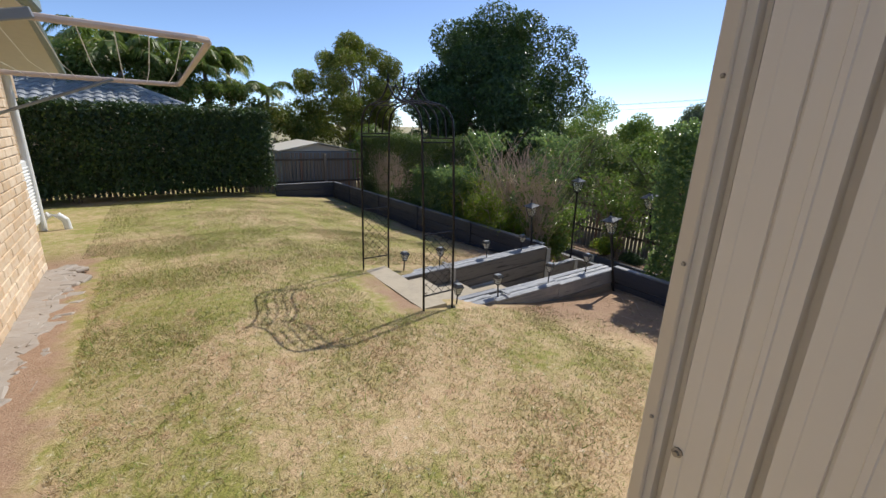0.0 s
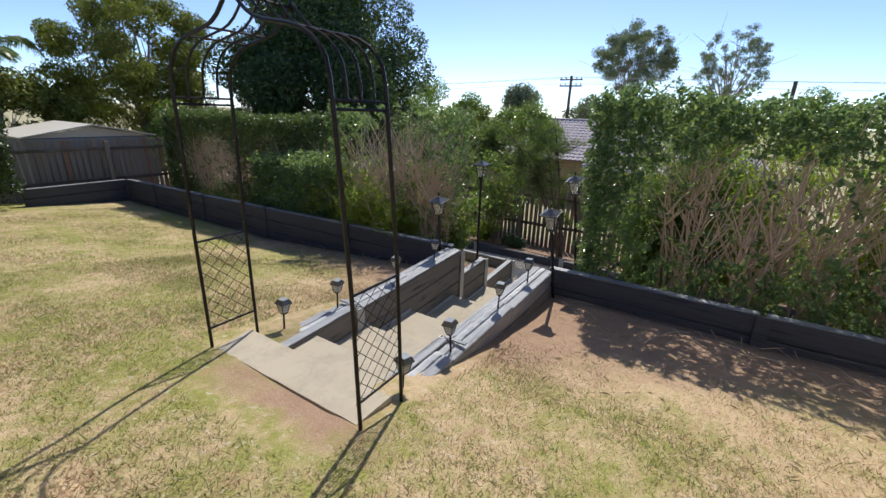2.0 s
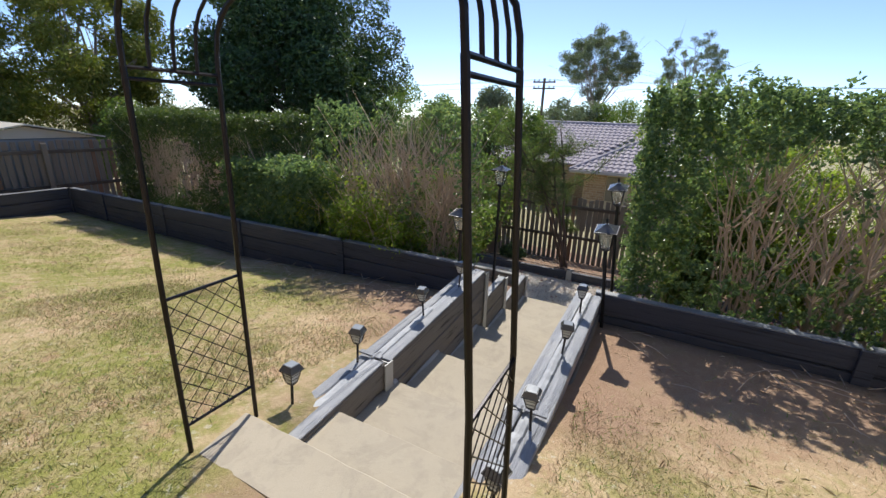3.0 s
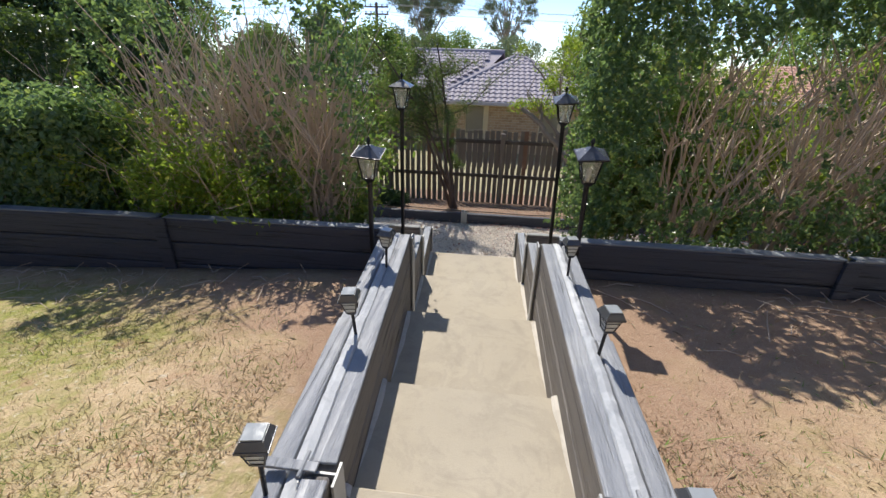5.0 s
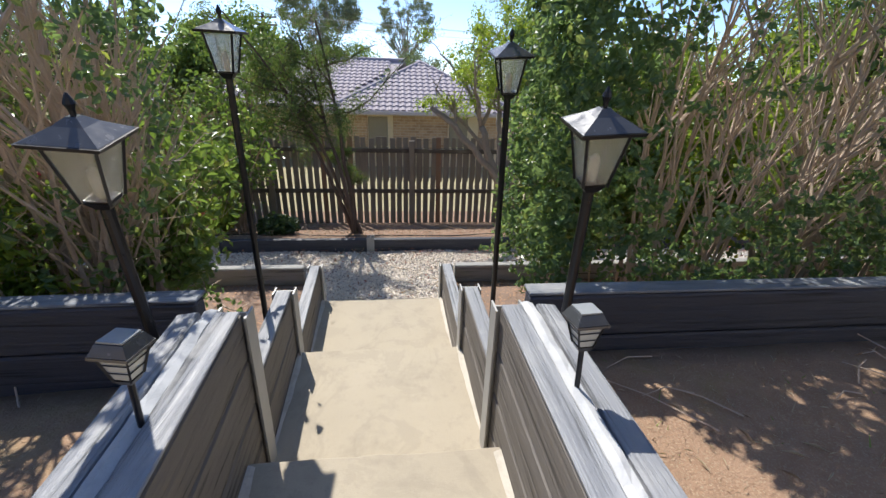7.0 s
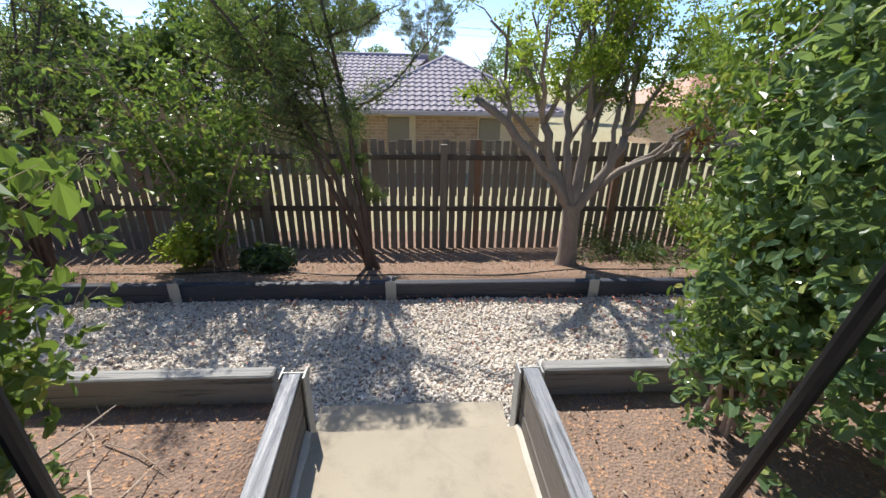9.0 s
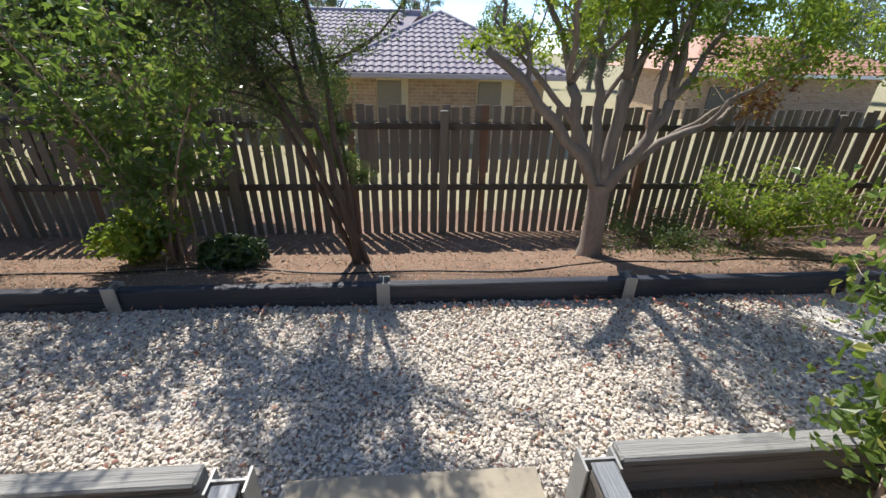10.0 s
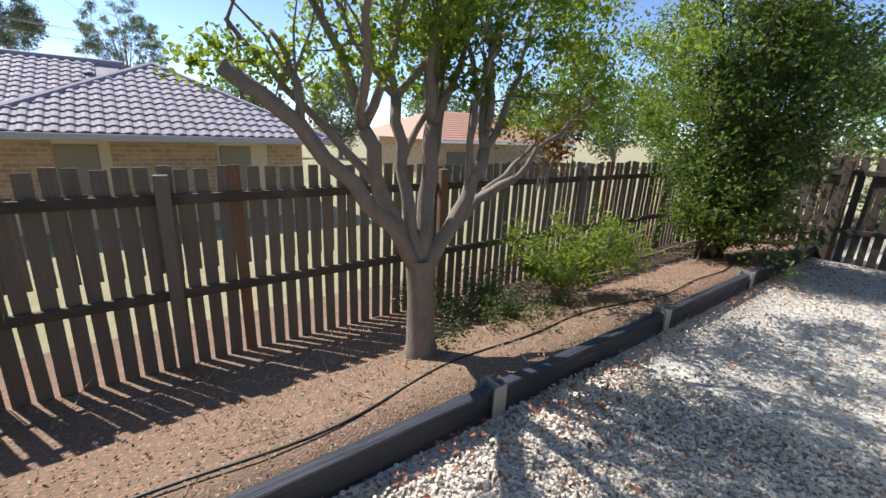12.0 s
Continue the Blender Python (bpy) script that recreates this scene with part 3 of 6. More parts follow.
def grass(n):
    rng = np.random.default_rng(11)
    x = rng.uniform(-0.7, 5.1, n * 2)
    y = np.where(rng.uniform(0, 1, n * 2) < 0.8, rng.uniform(0.2, 7.5, n * 2), rng.uniform(7.5, 13, n * 2))
    bare = np.clip((x - (3.75 + (y - 3) * 0.1)) * 0.9 + 0.55, 0, 0.985) + 0.25 * np.array([noise.noise((a * 5, b * 5, 0)) + 0.8 * noise.noise((a * 17, b * 17, 4)) for a, b in zip(x, y)])
    keep = (rng.uniform(0, 1, n * 2) > bare) & ~((x > 2.0) & (y > 3.05) & (y < 4.6)) & ~((x > 1.65) & (x < 2.4) & (y > 3.1) & (y < 4.2)) & ~((x < -0.45) & (y < 6.6))
    x, y = x[keep][:n], y[keep][:n]
    n = len(x)
    z = np.array([lawn_height(a, b) for a, b in zip(x, y)]) - 0.006
    h, w = rng.uniform(0.011, 0.034, n) * np.where(rng.uniform(0, 1, n) < 0.04, 1.9, 1.0), rng.uniform(0.002, 0.0045, n)
    a = rng.uniform(0, 2 * math.pi, n)
    lean = rng.normal(0, 1.0, (n, 2)) * h[:, None]
    P = np.stack([x, y, z], 1)
    side = np.stack([np.cos(a) * w, np.sin(a) * w, np.zeros(n)], 1)
    tip = P + np.stack([lean[:, 0], lean[:, 1], h], 1)
    V = np.stack([P - side, P + side, tip], 1).reshape(-1, 3)
    F = np.arange(3 * n).reshape(n, 3)
    me = raw_mesh("grass", V, F)
    single("grass", me, "blade", "short dry grass, half green and half straw", "grass", kind="stuff")


grass(230000)


# ---- concrete steps ----
def steps():
    st = thing("concrete_stairs", (2.4, 3.8, -0.05), "cream concrete garden steps between dark sleeper walls", "stairs", kind="structure")
    x0 = 2.03
    for i, (x1, z) in enumerate(STEPS):
        nxt = STEPS[i + 1][1] if i + 1 < len(STEPS) else -1.62
        bottom = nxt - 0.12
        drop = 0.0 if i < 2 else 0.02
        a, b = (x0, x1)
        yr = 3.15 if i == 0 else 3.352
        g = Geo()
        yl0, yl1 = (4.38, 4.43) if i == 0 else (y_left(a) + 0.02, y_left(b) + 0.02)
        r = 0.012
        prof = [(a, z + drop), (b - r, z), (b, z - r), (b, bottom), (a, bottom)]
        n = 12
        v = []
        for j in range(n + 1):
            u = j / n
            for k, (px, pz) in enumerate(prof):
                yl = yl0 + (yl1 - yl0) * (px - a) / (b - a)
                wob = 0.004 * noise.noise((px * 3, u * 9, i)) if pz > bottom else 0
                v.append((px + wob, yr + (yl - yr) * u, pz + wob))
        f = []
        for j in range(n):
            for k in range(5):
                kk = (k + 1) % 5
                f.append((j * 5 + k, j * 5 + kk, (j + 1) * 5 + kk, (j + 1) * 5 + k))
        f += [(4, 3, 2, 1, 0), tuple(n * 5 + k for k in range(5))]
        g.add(v, f)
        part("tread", g, "concrete", st)
        x0 = x1 - 0.002


steps()


# ---- sleeper walls ----
def sleeper(wall, p0, p1, ztop, height, thick, material, ztop1=None):
    """One sleeper laid from p0 to p1 in the plan."""
    d = Vector((p1[0] - p0[0], p1[1] - p0[1]))
    mid = (p0[0] + p1[0]) / 2, (p0[1] + p1[1]) / 2
    z1 = ztop if ztop1 is None else ztop1
    g = Geo()
    rise = math.atan2(z1 - ztop, d.length)
    m = Matrix.Rotation(math.atan2(d.y, d.x), 4, "Z") @ Matrix.Rotation(-rise, 4, "Y")
    g.box(mid[0], mid[1], (ztop + z1) / 2 - height / 2, d.length - 0.006, thick, height - 0.008, 0.008, m=m)
    return part("sleeper", g, material, wall)


def hpost(wall, x, y, z0, z1, along, material="galv", w=0.085, d=0.11):
    """A steel H post: two flanges and a web. along: the axis of the wall."""
    g = Geo()
    zc, h = (z0 + z1) / 2, z1 - z0
    if along == "x":
        g.box(x, y - d / 2, zc, w, 0.008, h)
        g.box(x, y + d / 2, zc, w, 0.008, h)
        g.box(x, y, zc, 0.008, d - 0.008, h)
    else:
        g.box(x - d / 2, y, zc, 0.008, w, h)
        g.box(x + d / 2, y, zc, 0.008, w, h)
        g.box(x, y, zc, d - 0.008, 0.008, h)
    return part("post", g, material, wall)


def stair_wall(side):
    left = side > 0
    yy = (lambda x: y_left(x) + 0.04) if left else (lambda x: 3.36 - 0.04)
    w = thing("retaining_wall", (3.7, yy(3.7), -0.9), "weathered charcoal sleeper wall beside the concrete steps", "retaining wall", "walls beside the steps", "structure")
    posts = [(3.14, -0.14), (5.09, -0.18), (5.885, -0.515), (7.07, -0.905)]
    spans = [(2.34, 3.13, -0.13, 2), (3.16, 5.07, -0.165, 4), (5.11, 5.865, -0.52, 4), (5.905, 7.05, -0.91, 3)]
    for a, b, top, count in spans:
        for k in range(count):
            sleeper(w, (a, yy(a)), (b, yy(b)), top - 0.2 * k, 0.2, 0.075, "dark_x")
    for x, top in posts:
        hpost(w, x, yy(x), top - (0.75 if x > 3.5 else 0.55), top, "x")
    s = 1 if left else -1
    for a, b, top in ((2.34, 3.10, -0.128), (3.18, 5.05, -0.163), (5.11, 5.865, -0.516), (5.905, 7.05, -0.906)):
        g = Geo()
        m = Matrix.Rotation(math.atan2(yy(b) - yy(a), b - a), 4, "Z")
        g.box((a + b) / 2, (yy(a) + yy(b)) / 2, top + 0.006, b - a, 0.078, 0.012, 0.003, m=m)
        part("coping", g, "cap_x", w)
    for a, b, top in ((2.36, 2.95, -0.135), (2.954, 3.98, -0.152), (3.984, 5.08, -0.168)):
        m = Matrix.Rotation(math.atan2(yy(b) - yy(a), b - a), 4, "Z")
        mid = (yy(a) + yy(b)) / 2
        g = Geo().box((a + b) / 2, mid + s * 0.135, top - 0.10, b - a, 0.08, 0.20, 0.007, m=m @ Matrix.Rotation(radians(-6 * s), 4, "X"))
        part("outer_sleeper", g, "cap_x", w)
        v, f, n = [], [], int((b - a) / 0.05)
        for k in range(n + 1):
            x = a + (b - a) * k / n
            hgt = top + 0.008 + 0.010 * noise.noise((x * 9, s, 1))
            for q, (dy, dz) in enumerate(((0.036, -0.02), (0.045, 0.0), (0.068, 0.006), (0.092, -0.004), (0.102, -0.03))):
                v.append((x, yy(x) + s * (dy + 0.005 * noise.noise((x * 14, q, s))), hgt + dz + 0.006 * noise.noise((x * 22, q * 3, s))))
        for k in range(n):
            for q in range(4):
                f.append((k * 5 + q, (k + 1) * 5 + q, (k + 1) * 5 + q + 1, k * 5 + q + 1))
        part("mortar_bed", Geo().add(v, f), "grout", w)
    sleeper(w, (2.38, yy(2.38) + s * 0.16), (5.1, yy(5.1) + s * 0.16), -0.352, 0.34, 0.05, "dark_x")
    v, f, n = [], [], 90
    side = -s
    for k in range(n + 1):
        x = 3.2 + 3.85 * k / n
        z = next(zz for xe, zz in STEPS if x <= xe + 1e-6)
        wd = 0.030 + 0.016 * noise.noise((x * 5, s, 3))
        y0 = yy(x) - s * 0.036
        v += [(x, y0, z + 0.016), (x, y0 - s * wd * 0.5, z + 0.012), (x, y0 - s * wd, z + 0.003)]
    for k in range(n):
        if abs(v[3 * k][2] - v[3 * k + 3][2]) < 0.05:
            f += [(3 * k, 3 * k + 3, 3 * k + 4, 3 * k + 1), (3 * k + 1, 3 * k + 4, 3 * k + 5, 3 * k + 2)]
    part("mortar_fillet", Geo().add(v, f), "slab", w)
    g = Geo()
    g.box(3.14, yy(3.14) + s * 0.09, -0.122, 0.035, 0.17, 0.012, 0.002).tube([(3.10, yy(3.14) + s * 0.05, -0.118), (3.19, yy(3.14) + s * 0.05, -0.118)], 0.007)
    part("bolt", g, "cap_x", w)


stair_wall(1)
stair_wall(-1)


def cross_top(y):
    return lerp(y, 4.5, 13.7, -0.18, -0.33)


def cross_walls():
    w = thing("retaining_wall", (X_CROSS, 0, -0.6), "charcoal painted sleeper retaining wall below the hedge", "retaining wall", "cross walls", "structure")
    for y0 in np.arange(3.24, -8, -2.0):
        for k in range(2):
            sleeper(w, (X_CROSS, y0 - 0.03), (X_CROSS, y0 - 1.97), -0.185 - 0.2 * k, 0.2, 0.08, "dark_y")
        sleeper(w, (X_CROSS, y0 - 0.03), (X_CROSS, y0 - 1.97), -0.585, 0.55, 0.08, "dark_y")
        g = Geo()
        g.box(X_CROSS + 0.01, y0 - 1.0, -0.178, 0.09, 1.94, 0.014, 0.004)
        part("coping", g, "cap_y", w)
        g = Geo()
        g.box(X_CROSS - 0.05, y0 - 2.0, -0.43, 0.03, 0.11, 0.51, 0.004)
        part("post", g, "dark_y", w)
    w = thing("retaining_wall", (X_CROSS, 9, -0.6), "charcoal painted sleeper retaining wall along the lower lawn", "retaining wall", "cross walls", "structure")
    y0 = 4.47
    while y0 < 13.6:
        y1 = min(13.7, y0 + (1.9 if y0 < 4.6 else 2.0))
        ta, tb = cross_top(y0), cross_top(y1)
        for k in range(3):
            sleeper(w, (X_CROSS, y0 + 0.03), (X_CROSS, y1 - 0.03), ta - 0.2 * k, 0.2, 0.08, "dark_y", tb - 0.2 * k)
        g = Geo()
        m = Matrix.Rotation(math.atan2(tb - ta, y1 - y0), 4, "X")
        g.box(X_CROSS + 0.01, (y0 + y1) / 2, (ta + tb) / 2 + 0.005, 0.09, y1 - y0 - 0.06, 0.014, 0.004, m=m)
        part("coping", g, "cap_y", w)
        g = Geo()
        g.box(X_CROSS - 0.05, y1, tb - 0.3, 0.03, 0.11, 0.62, 0.004)
        part("post", g, "dark_y", w)
        y0 = y1
    w = thing("retaining_wall", (4.2, 13.7, -0.6), "charcoal painted sleeper retaining wall at the lawn's far corner", "retaining wall", "cross walls", "structure")
    for k in range(3):
        sleeper(w, (3.3, 13.74), (5.15, 13.74), -0.33 - 0.2 * k, 0.2, 0.08, "dark_n")
    g = Geo()
    g.box(4.22, 13.74, -0.325, 1.85, 0.09, 0.014, 0.004)
    part("coping", g, "cap_x", w)


cross_walls()


def gravel_walls():
    for y0, y1, label in ((4.56, 12.6, "plain grey concrete sleeper edge of the gravel path"), (3.24, -6.76, "plain grey concrete sleeper edge of the gravel path")):
        w = thing("retaining_wall", (7.11, y0, -1.1), label, "retaining wall", "gravel path edges", "structure")
        s = 1 if y1 > y0 else -1
        y = y0
        while (y1 - y) * s > 0.1:
            for k in range(3):
                sleeper(w, (7.11, y), (7.11, y + 2 * s), -0.92 - 0.2 * k, 0.2, 0.08, "grey_y")
            y += 2 * s
    w = thing("retaining_wall", (X_GRAVEL, 4, -1.5), "low charcoal sleeper edge with galvanised posts along white gravel", "retaining wall", "gravel path edges", "structure")
    for k in range(-5, 6):
        y = 2.12 + 2.0 * k
        for j in range(2):
            sleeper(w, (X_GRAVEL + 0.03, y + 0.03), (X_GRAVEL + 0.03, y + 1.97), -1.412 - 0.2 * j, 0.2, 0.08, "dark_y")
        g = Geo()
        g.box(X_GRAVEL - 0.03, y, -1.55, 0.008, 0.10, 0.33)
        g.box(X_GRAVEL + 0.085, y, -1.55, 0.008, 0.10, 0.33)
        g.box(X_GRAVEL + 0.03, y, -1.55, 0.11, 0.008, 0.33)
        part("post", g, "galv", w)


gravel_walls()


# ---- garden arch ----
def arch():
    y0, y1, xa, xb, bar = 3.19, 4.385, 2.02, 2.345, 1.50
    a = thing("garden_arch", (2.18, 3.8, -0.04), "dark iron garden arch with lattice sides over the concrete steps", "garden arch")
    half = (y1 - y0) / 2
    prof = [(0.0, 0.0), (0.012, 0.08), (0.04, 0.15), (0.09, 0.195), (0.16, 0.232), (0.25, 0.261), (0.36, 0.281), (0.5, 0.295), (0.64, 0.309), (0.74, 0.326), (0.82, 0.352), (0.89, 0.386), (0.95, 0.42), (1.0, 0.455)]
    for x in (xa, xb):
        for y, s in ((y0, 1), (y1, -1)):
            g = Geo()
            g.tube([(x, y - (0.085 if s > 0 else -0.035), -0.3), (x, y - (0.055 if s > 0 else -0.025), 0.7), (x, y, bar)], 0.0105, 8)
            part("post", g, "iron", a)
    for i in range(5):
        x = xa + (xb - xa) * i / 4
        g = Geo()
        pts = [(x, y0 + half * u, bar + h) for u, h in prof] + [(x, y1 - half * u, bar + h) for u, h in prof[-2::-1]]
        g.tube(pts, 0.0095 if i in (0, 4) else 0.0065, 6)
        part("rib", g, "iron", a)
        if i in (0, 2, 4):
            g = Geo()
            yc = (y0 + y1) / 2
            g.tube([(x, yc, bar + 0.44), (x, yc, bar + 0.465), (x, yc, bar + 0.485), (x, yc, bar + 0.505), (x, yc, bar + 0.55)], [0.008, 0.009, 0.016, 0.009, 0.001], 8)
            part("finial", g, "iron", a)
    for y in (y0, y1):
        for z in (bar, bar - 0.035):
            g = Geo()
            g.tube([(xa, y, z), (xb, y, z)], 0.007)
            part("crossbar", g, "iron", a)
    for u, h in ((0.36, 0.281), (0.64, 0.309), (1.0, 0.43)):
        for y in ({y0 + half * u, y1 - half * u}):
            g = Geo()
            g.tube([(xa, y, bar + h), (xb, y, bar + h)], 0.006)
            part("crossbar", g, "iron", a)
    for y in (y0 - 0.06, y1 + 0.027):
        for z in (0.10, 0.68):
            g = Geo()
            g.tube([(xa, y, z), (xb, y, z)], 0.007)
            part("crossbar", g, "iron", a)
        g = Geo()
        w, h, st = xb - xa, 0.58, 0.085
        for k in np.arange(-h, w, st):
            for sg in (1, -1):
                p = []
                for s in (0.0, 1.0):
                    lo, hi = max(0, k), min(w, k + h)
                    xx = lo if s == 0 else hi
                    zz = xx - k
                    p.append((xa + (xx if sg > 0 else w - xx), y + 0.003 * sg, 0.10 + zz))
                if abs(p[0][0] - p[1][0]) > 0.02:
                    g.tube(p, 0.0021, 4)
        part("lattice_panel", g, "iron", a)


arch()


# ---- lamps ----
def solar_lamp():
    o = thing("solar_lamp", (0, 0, 0), "small black solar lantern on a short stake on the coping", "garden lamp", "solar lamps on the wall")
    g = Geo().tube([(0, 0, -0.02), (0, 0, 0.125)], 0.009, 8)
    part("stake", g, "black", o, local=True)
    g = Geo().frustum(0, 0, 0.12, 0.132, 0.018, 0.024)
    part("base", g, "black", o, local=True)
    g = Geo().frustum(0, 0, 0.134, 0.195, 0.021, 0.038)
    part("lantern_glass", g, "ribglass", o, "clear ribbed lantern glass", local=True)
    g = Geo()
    for sx in (-1, 1):
        for sy in (-1, 1):
            g.tube([(sx * 0.023, sy * 0.023, 0.13), (sx * 0.041, sy * 0.041, 0.198)], 0.0035, 4)
    for z, h in ((0.155, 0.029), (0.178, 0.036)):
        for s in (-1, 1):
            g.tube([(-h, s * h, z), (h, s * h, z)], 0.0018, 4)
            g.tube([(s * h, -h, z), (s * h, h, z)], 0.0018, 4)
    part("frame", g, "black", o, local=True)
    g = Geo().frustum(0, 0, 0.197, 0.204, 0.052, 0.052).frustum(0, 0, 0.205, 0.228, 0.050, 0.036)
    part("cap", g, "lamproof", o, local=True)
    g = Geo().frustum(0, 0, 0.229, 0.233, 0.033, 0.033)
    part("solar_panel", g, "solar", o, "small grey solar panel", local=True)
    return o


def place_lamps():
    first = solar_lamp()
    for p in first.children:
        p.scale = (0.86, 0.86, 1.06)
    spots = [(2.53, 4.37, -0.125), (3.06, 4.36, -0.14), (3.84, 4.33, -0.15), (4.54, 4.355, -0.155), (2.46, 3.195, -0.13), (3.03, 3.205, -0.14), (3.86, 3.23, -0.15), (4.60, 3.25, -0.16)]
    for i, (x, y, top) in enumerate(spots):
        m = pose(x, y, top, 3 * math.sin(i * 2.3), 4 * math.cos(i * 1.7), 12 * math.sin(i * 1.3))
        if i == 0:
            first.matrix_basis = m
        else:
            copy_thing(first, m)


def lamp_post(x, y, z0, head, group, lean=(0, 0)):
    o = thing("lamp_post", (x, y, z0), "black garden lamp post with a square glass lantern", "lamp post", group)
    o.rotation_euler = (radians(lean[1]), radians(lean[0]), 0)
    h = head - z0
    g = Geo().tube([(0, 0, -0.15), (0, 0, h - 0.11)], 0.017, 10)
    part("pole", g, "black", o, local=True)
    g = Geo().frustum(0, 0, h - 0.12, h - 0.095, 0.018, 0.034).frustum(0, 0, h + 0.072, h + 0.082, 0.088, 0.092)
    for sx in (-1, 1):
        for sy in (-1, 1):
            g.tube([(sx * 0.036, sy * 0.036, h - 0.095), (sx * 0.062, sy * 0.062, h + 0.072)], 0.005, 4)
    part("frame", g, "black", o, local=True)
    lan = part("lantern", Geo().frustum(0, 0, h - 0.094, h - 0.088, 0.032, 0.033), "black", o, local=True)
    for k in range(4):
        a, b, t = 0.034, 0.060, 0.003
        p = [(-a, -a, h - 0.088), (a, -a, h - 0.088), (b, -b, h + 0.070), (-b, -b, h + 0.070)]
        p += [(q[0], q[1] + t, q[2]) for q in p]
        c, s = math.cos(k * math.pi / 2), math.sin(k * math.pi / 2)
        p = [(c * q[0] - s * q[1], s * q[0] + c * q[1], q[2]) for q in p]
        g = Geo().add(p, [(0, 1, 2, 3), (7, 6, 5, 4), (0, 4, 5, 1), (1, 5, 6, 2), (2, 6, 7, 3), (3, 7, 4, 0)])
        part("pane", g, "glass", lan, local=True)
    part("bulb", Geo().tube([(0, 0, h - 0.088), (0, 0, h - 0.05), (0, 0, h - 0.02), (0, 0, h)], [0.012, 0.016, 0.016, 0.004], 8), "bulb", lan, local=True)
    g = Geo().frustum(0, 0, h + 0.083, h + 0.112, 0.086, 0.035).frustum(0, 0, h + 0.112, h + 0.13, 0.035, 0.012)
    part("roof", g, "lamproof", o, local=True)
    g = Geo().tube([(0, 0, h + 0.128), (0, 0, h + 0.145), (0, 0, h + 0.16), (0, 0, h + 0.172), (0, 0, h + 0.185)], [0.006, 0.008, 0.014, 0.009, 0.002], 8)
    part("finial", g, "black", o, local=True)


place_lamps()
lamp_post(5.07, 3.10, -0.47, 0.46, "lamp posts at the cross wall", (-11, -4))
lamp_post(5.07, 4.60, -0.56, 0.41, "lamp posts at the cross wall", (-11, 4))
lamp_post(6.20, 3.09, -1.08, 0.71, "lamp posts in the bed", (-12.3, -3.8))
lamp_post(6.05, 4.57, -1.08, 0.72, "lamp posts in the bed", (-3.6, 1.2))


# ---- boundary fence ----
def fence(name, p0, p1, base0, base1, tops, label, rails_side, seed, gap=0.030, width=0.088):
    """Upright palings on two rails, from p0 to p1 in the plan. rails_side: +1 or -1 across the run."""
    rng = np.random.default_rng(seed)
    d = Vector((p1[0] - p0[0], p1[1] - p0[1]))
    length, ang = d.length, math.atan2(d.y, d.x)
    d.normalize()
    nrm = Vector((-d.y, d.x)) * rails_side
    o = thing(name, (p0[0], p0[1], base0), label, "fence", kind="structure")
    shapes = []
    h = tops - base0
    for k in range(5):
        g = Geo().box(0, 0, h / 2, width + rng.uniform(-0.006, 0.006), 0.014, h, 0.002)
        me = g.mesh("paling")
        # end fence (seed 4): the corner shrub's shade is in the paling colour
        me.materials.append(M["shadewood" if seed == 4 else "paling"])
        shapes.append(me)
    n = int(length / (width + gap))
    for i in range(n):
        u = (i + 0.5) / n
        ob = part("paling", shapes[int(rng.integers(5))], "paling", o, local=True)
        ob.location = (d.x * length * u, d.y * length * u, (base1 - base0) * u + rng.normal(0, 0.008))
        ob.rotation_euler = (rng.normal(0, 0.006), rng.normal(0, 0.008), ang + rng.normal(0, 0.02))
    for z in (tops - 0.22, base0 + 0.62):
        g = Geo()
        c = (p0[0] + p1[0]) / 2 + nrm.x * 0.035, (p0[1] + p1[1]) / 2 + nrm.y * 0.035
        g.box(c[0], c[1], z + (base1 - base0) / 2, length, 0.04, 0.07, 0.004, m=Matrix.Rotation(ang, 4, "Z") @ Matrix.Rotation(-math.atan2(base1 - base0, length), 4, "Y"))
        # rails coloured darker to stand for their shadow side
        part("rail", g, "shadewood", o)
    for s in np.arange(0.9, length, 2.4):
        q = (p0[0] + d.x * s + nrm.x * 0.07, p0[1] + d.y * s + nrm.y * 0.07)
        zz = base0 + (base1 - base0) * s / length
        g = Geo().box(q[0], q[1], zz + (tops - base0) / 2 - 0.12, 0.09, 0.07, tops - base0 + 0.15, 0.006, turn=math.degrees(ang))
        # end fence posts take the same painted shade as their palings
        part("post", g, "shadewood" if seed == 4 else "paling", o)
    for k in range(20 if seed == 3 else 0):
        g = Geo().box(p0[0] + 0.024, 2.15 + k * 0.118, -0.80, 0.010, 0.048, 0.60, 0.002)
        part("paling", g, "paling", o)
    return o


fence("fence", (X_FENCE, -4.6), (X_FENCE, 14.4), -1.88, -1.88, -0.33, "weathered grey timber paling fence behind the gravel path", 1, 3)
fence("fence", (5.6, -4.6), (X_FENCE, -4.6), -1.62, -1.85, 0.05, "weathered grey timber paling fence at the far end of the gravel", 1, 4)
fence("fence", (-3.0, 14.3), (10.9, 14.3), -0.95, -1.0, 0.62, "old grey timber paling fence behind the lawn", -1, 5)


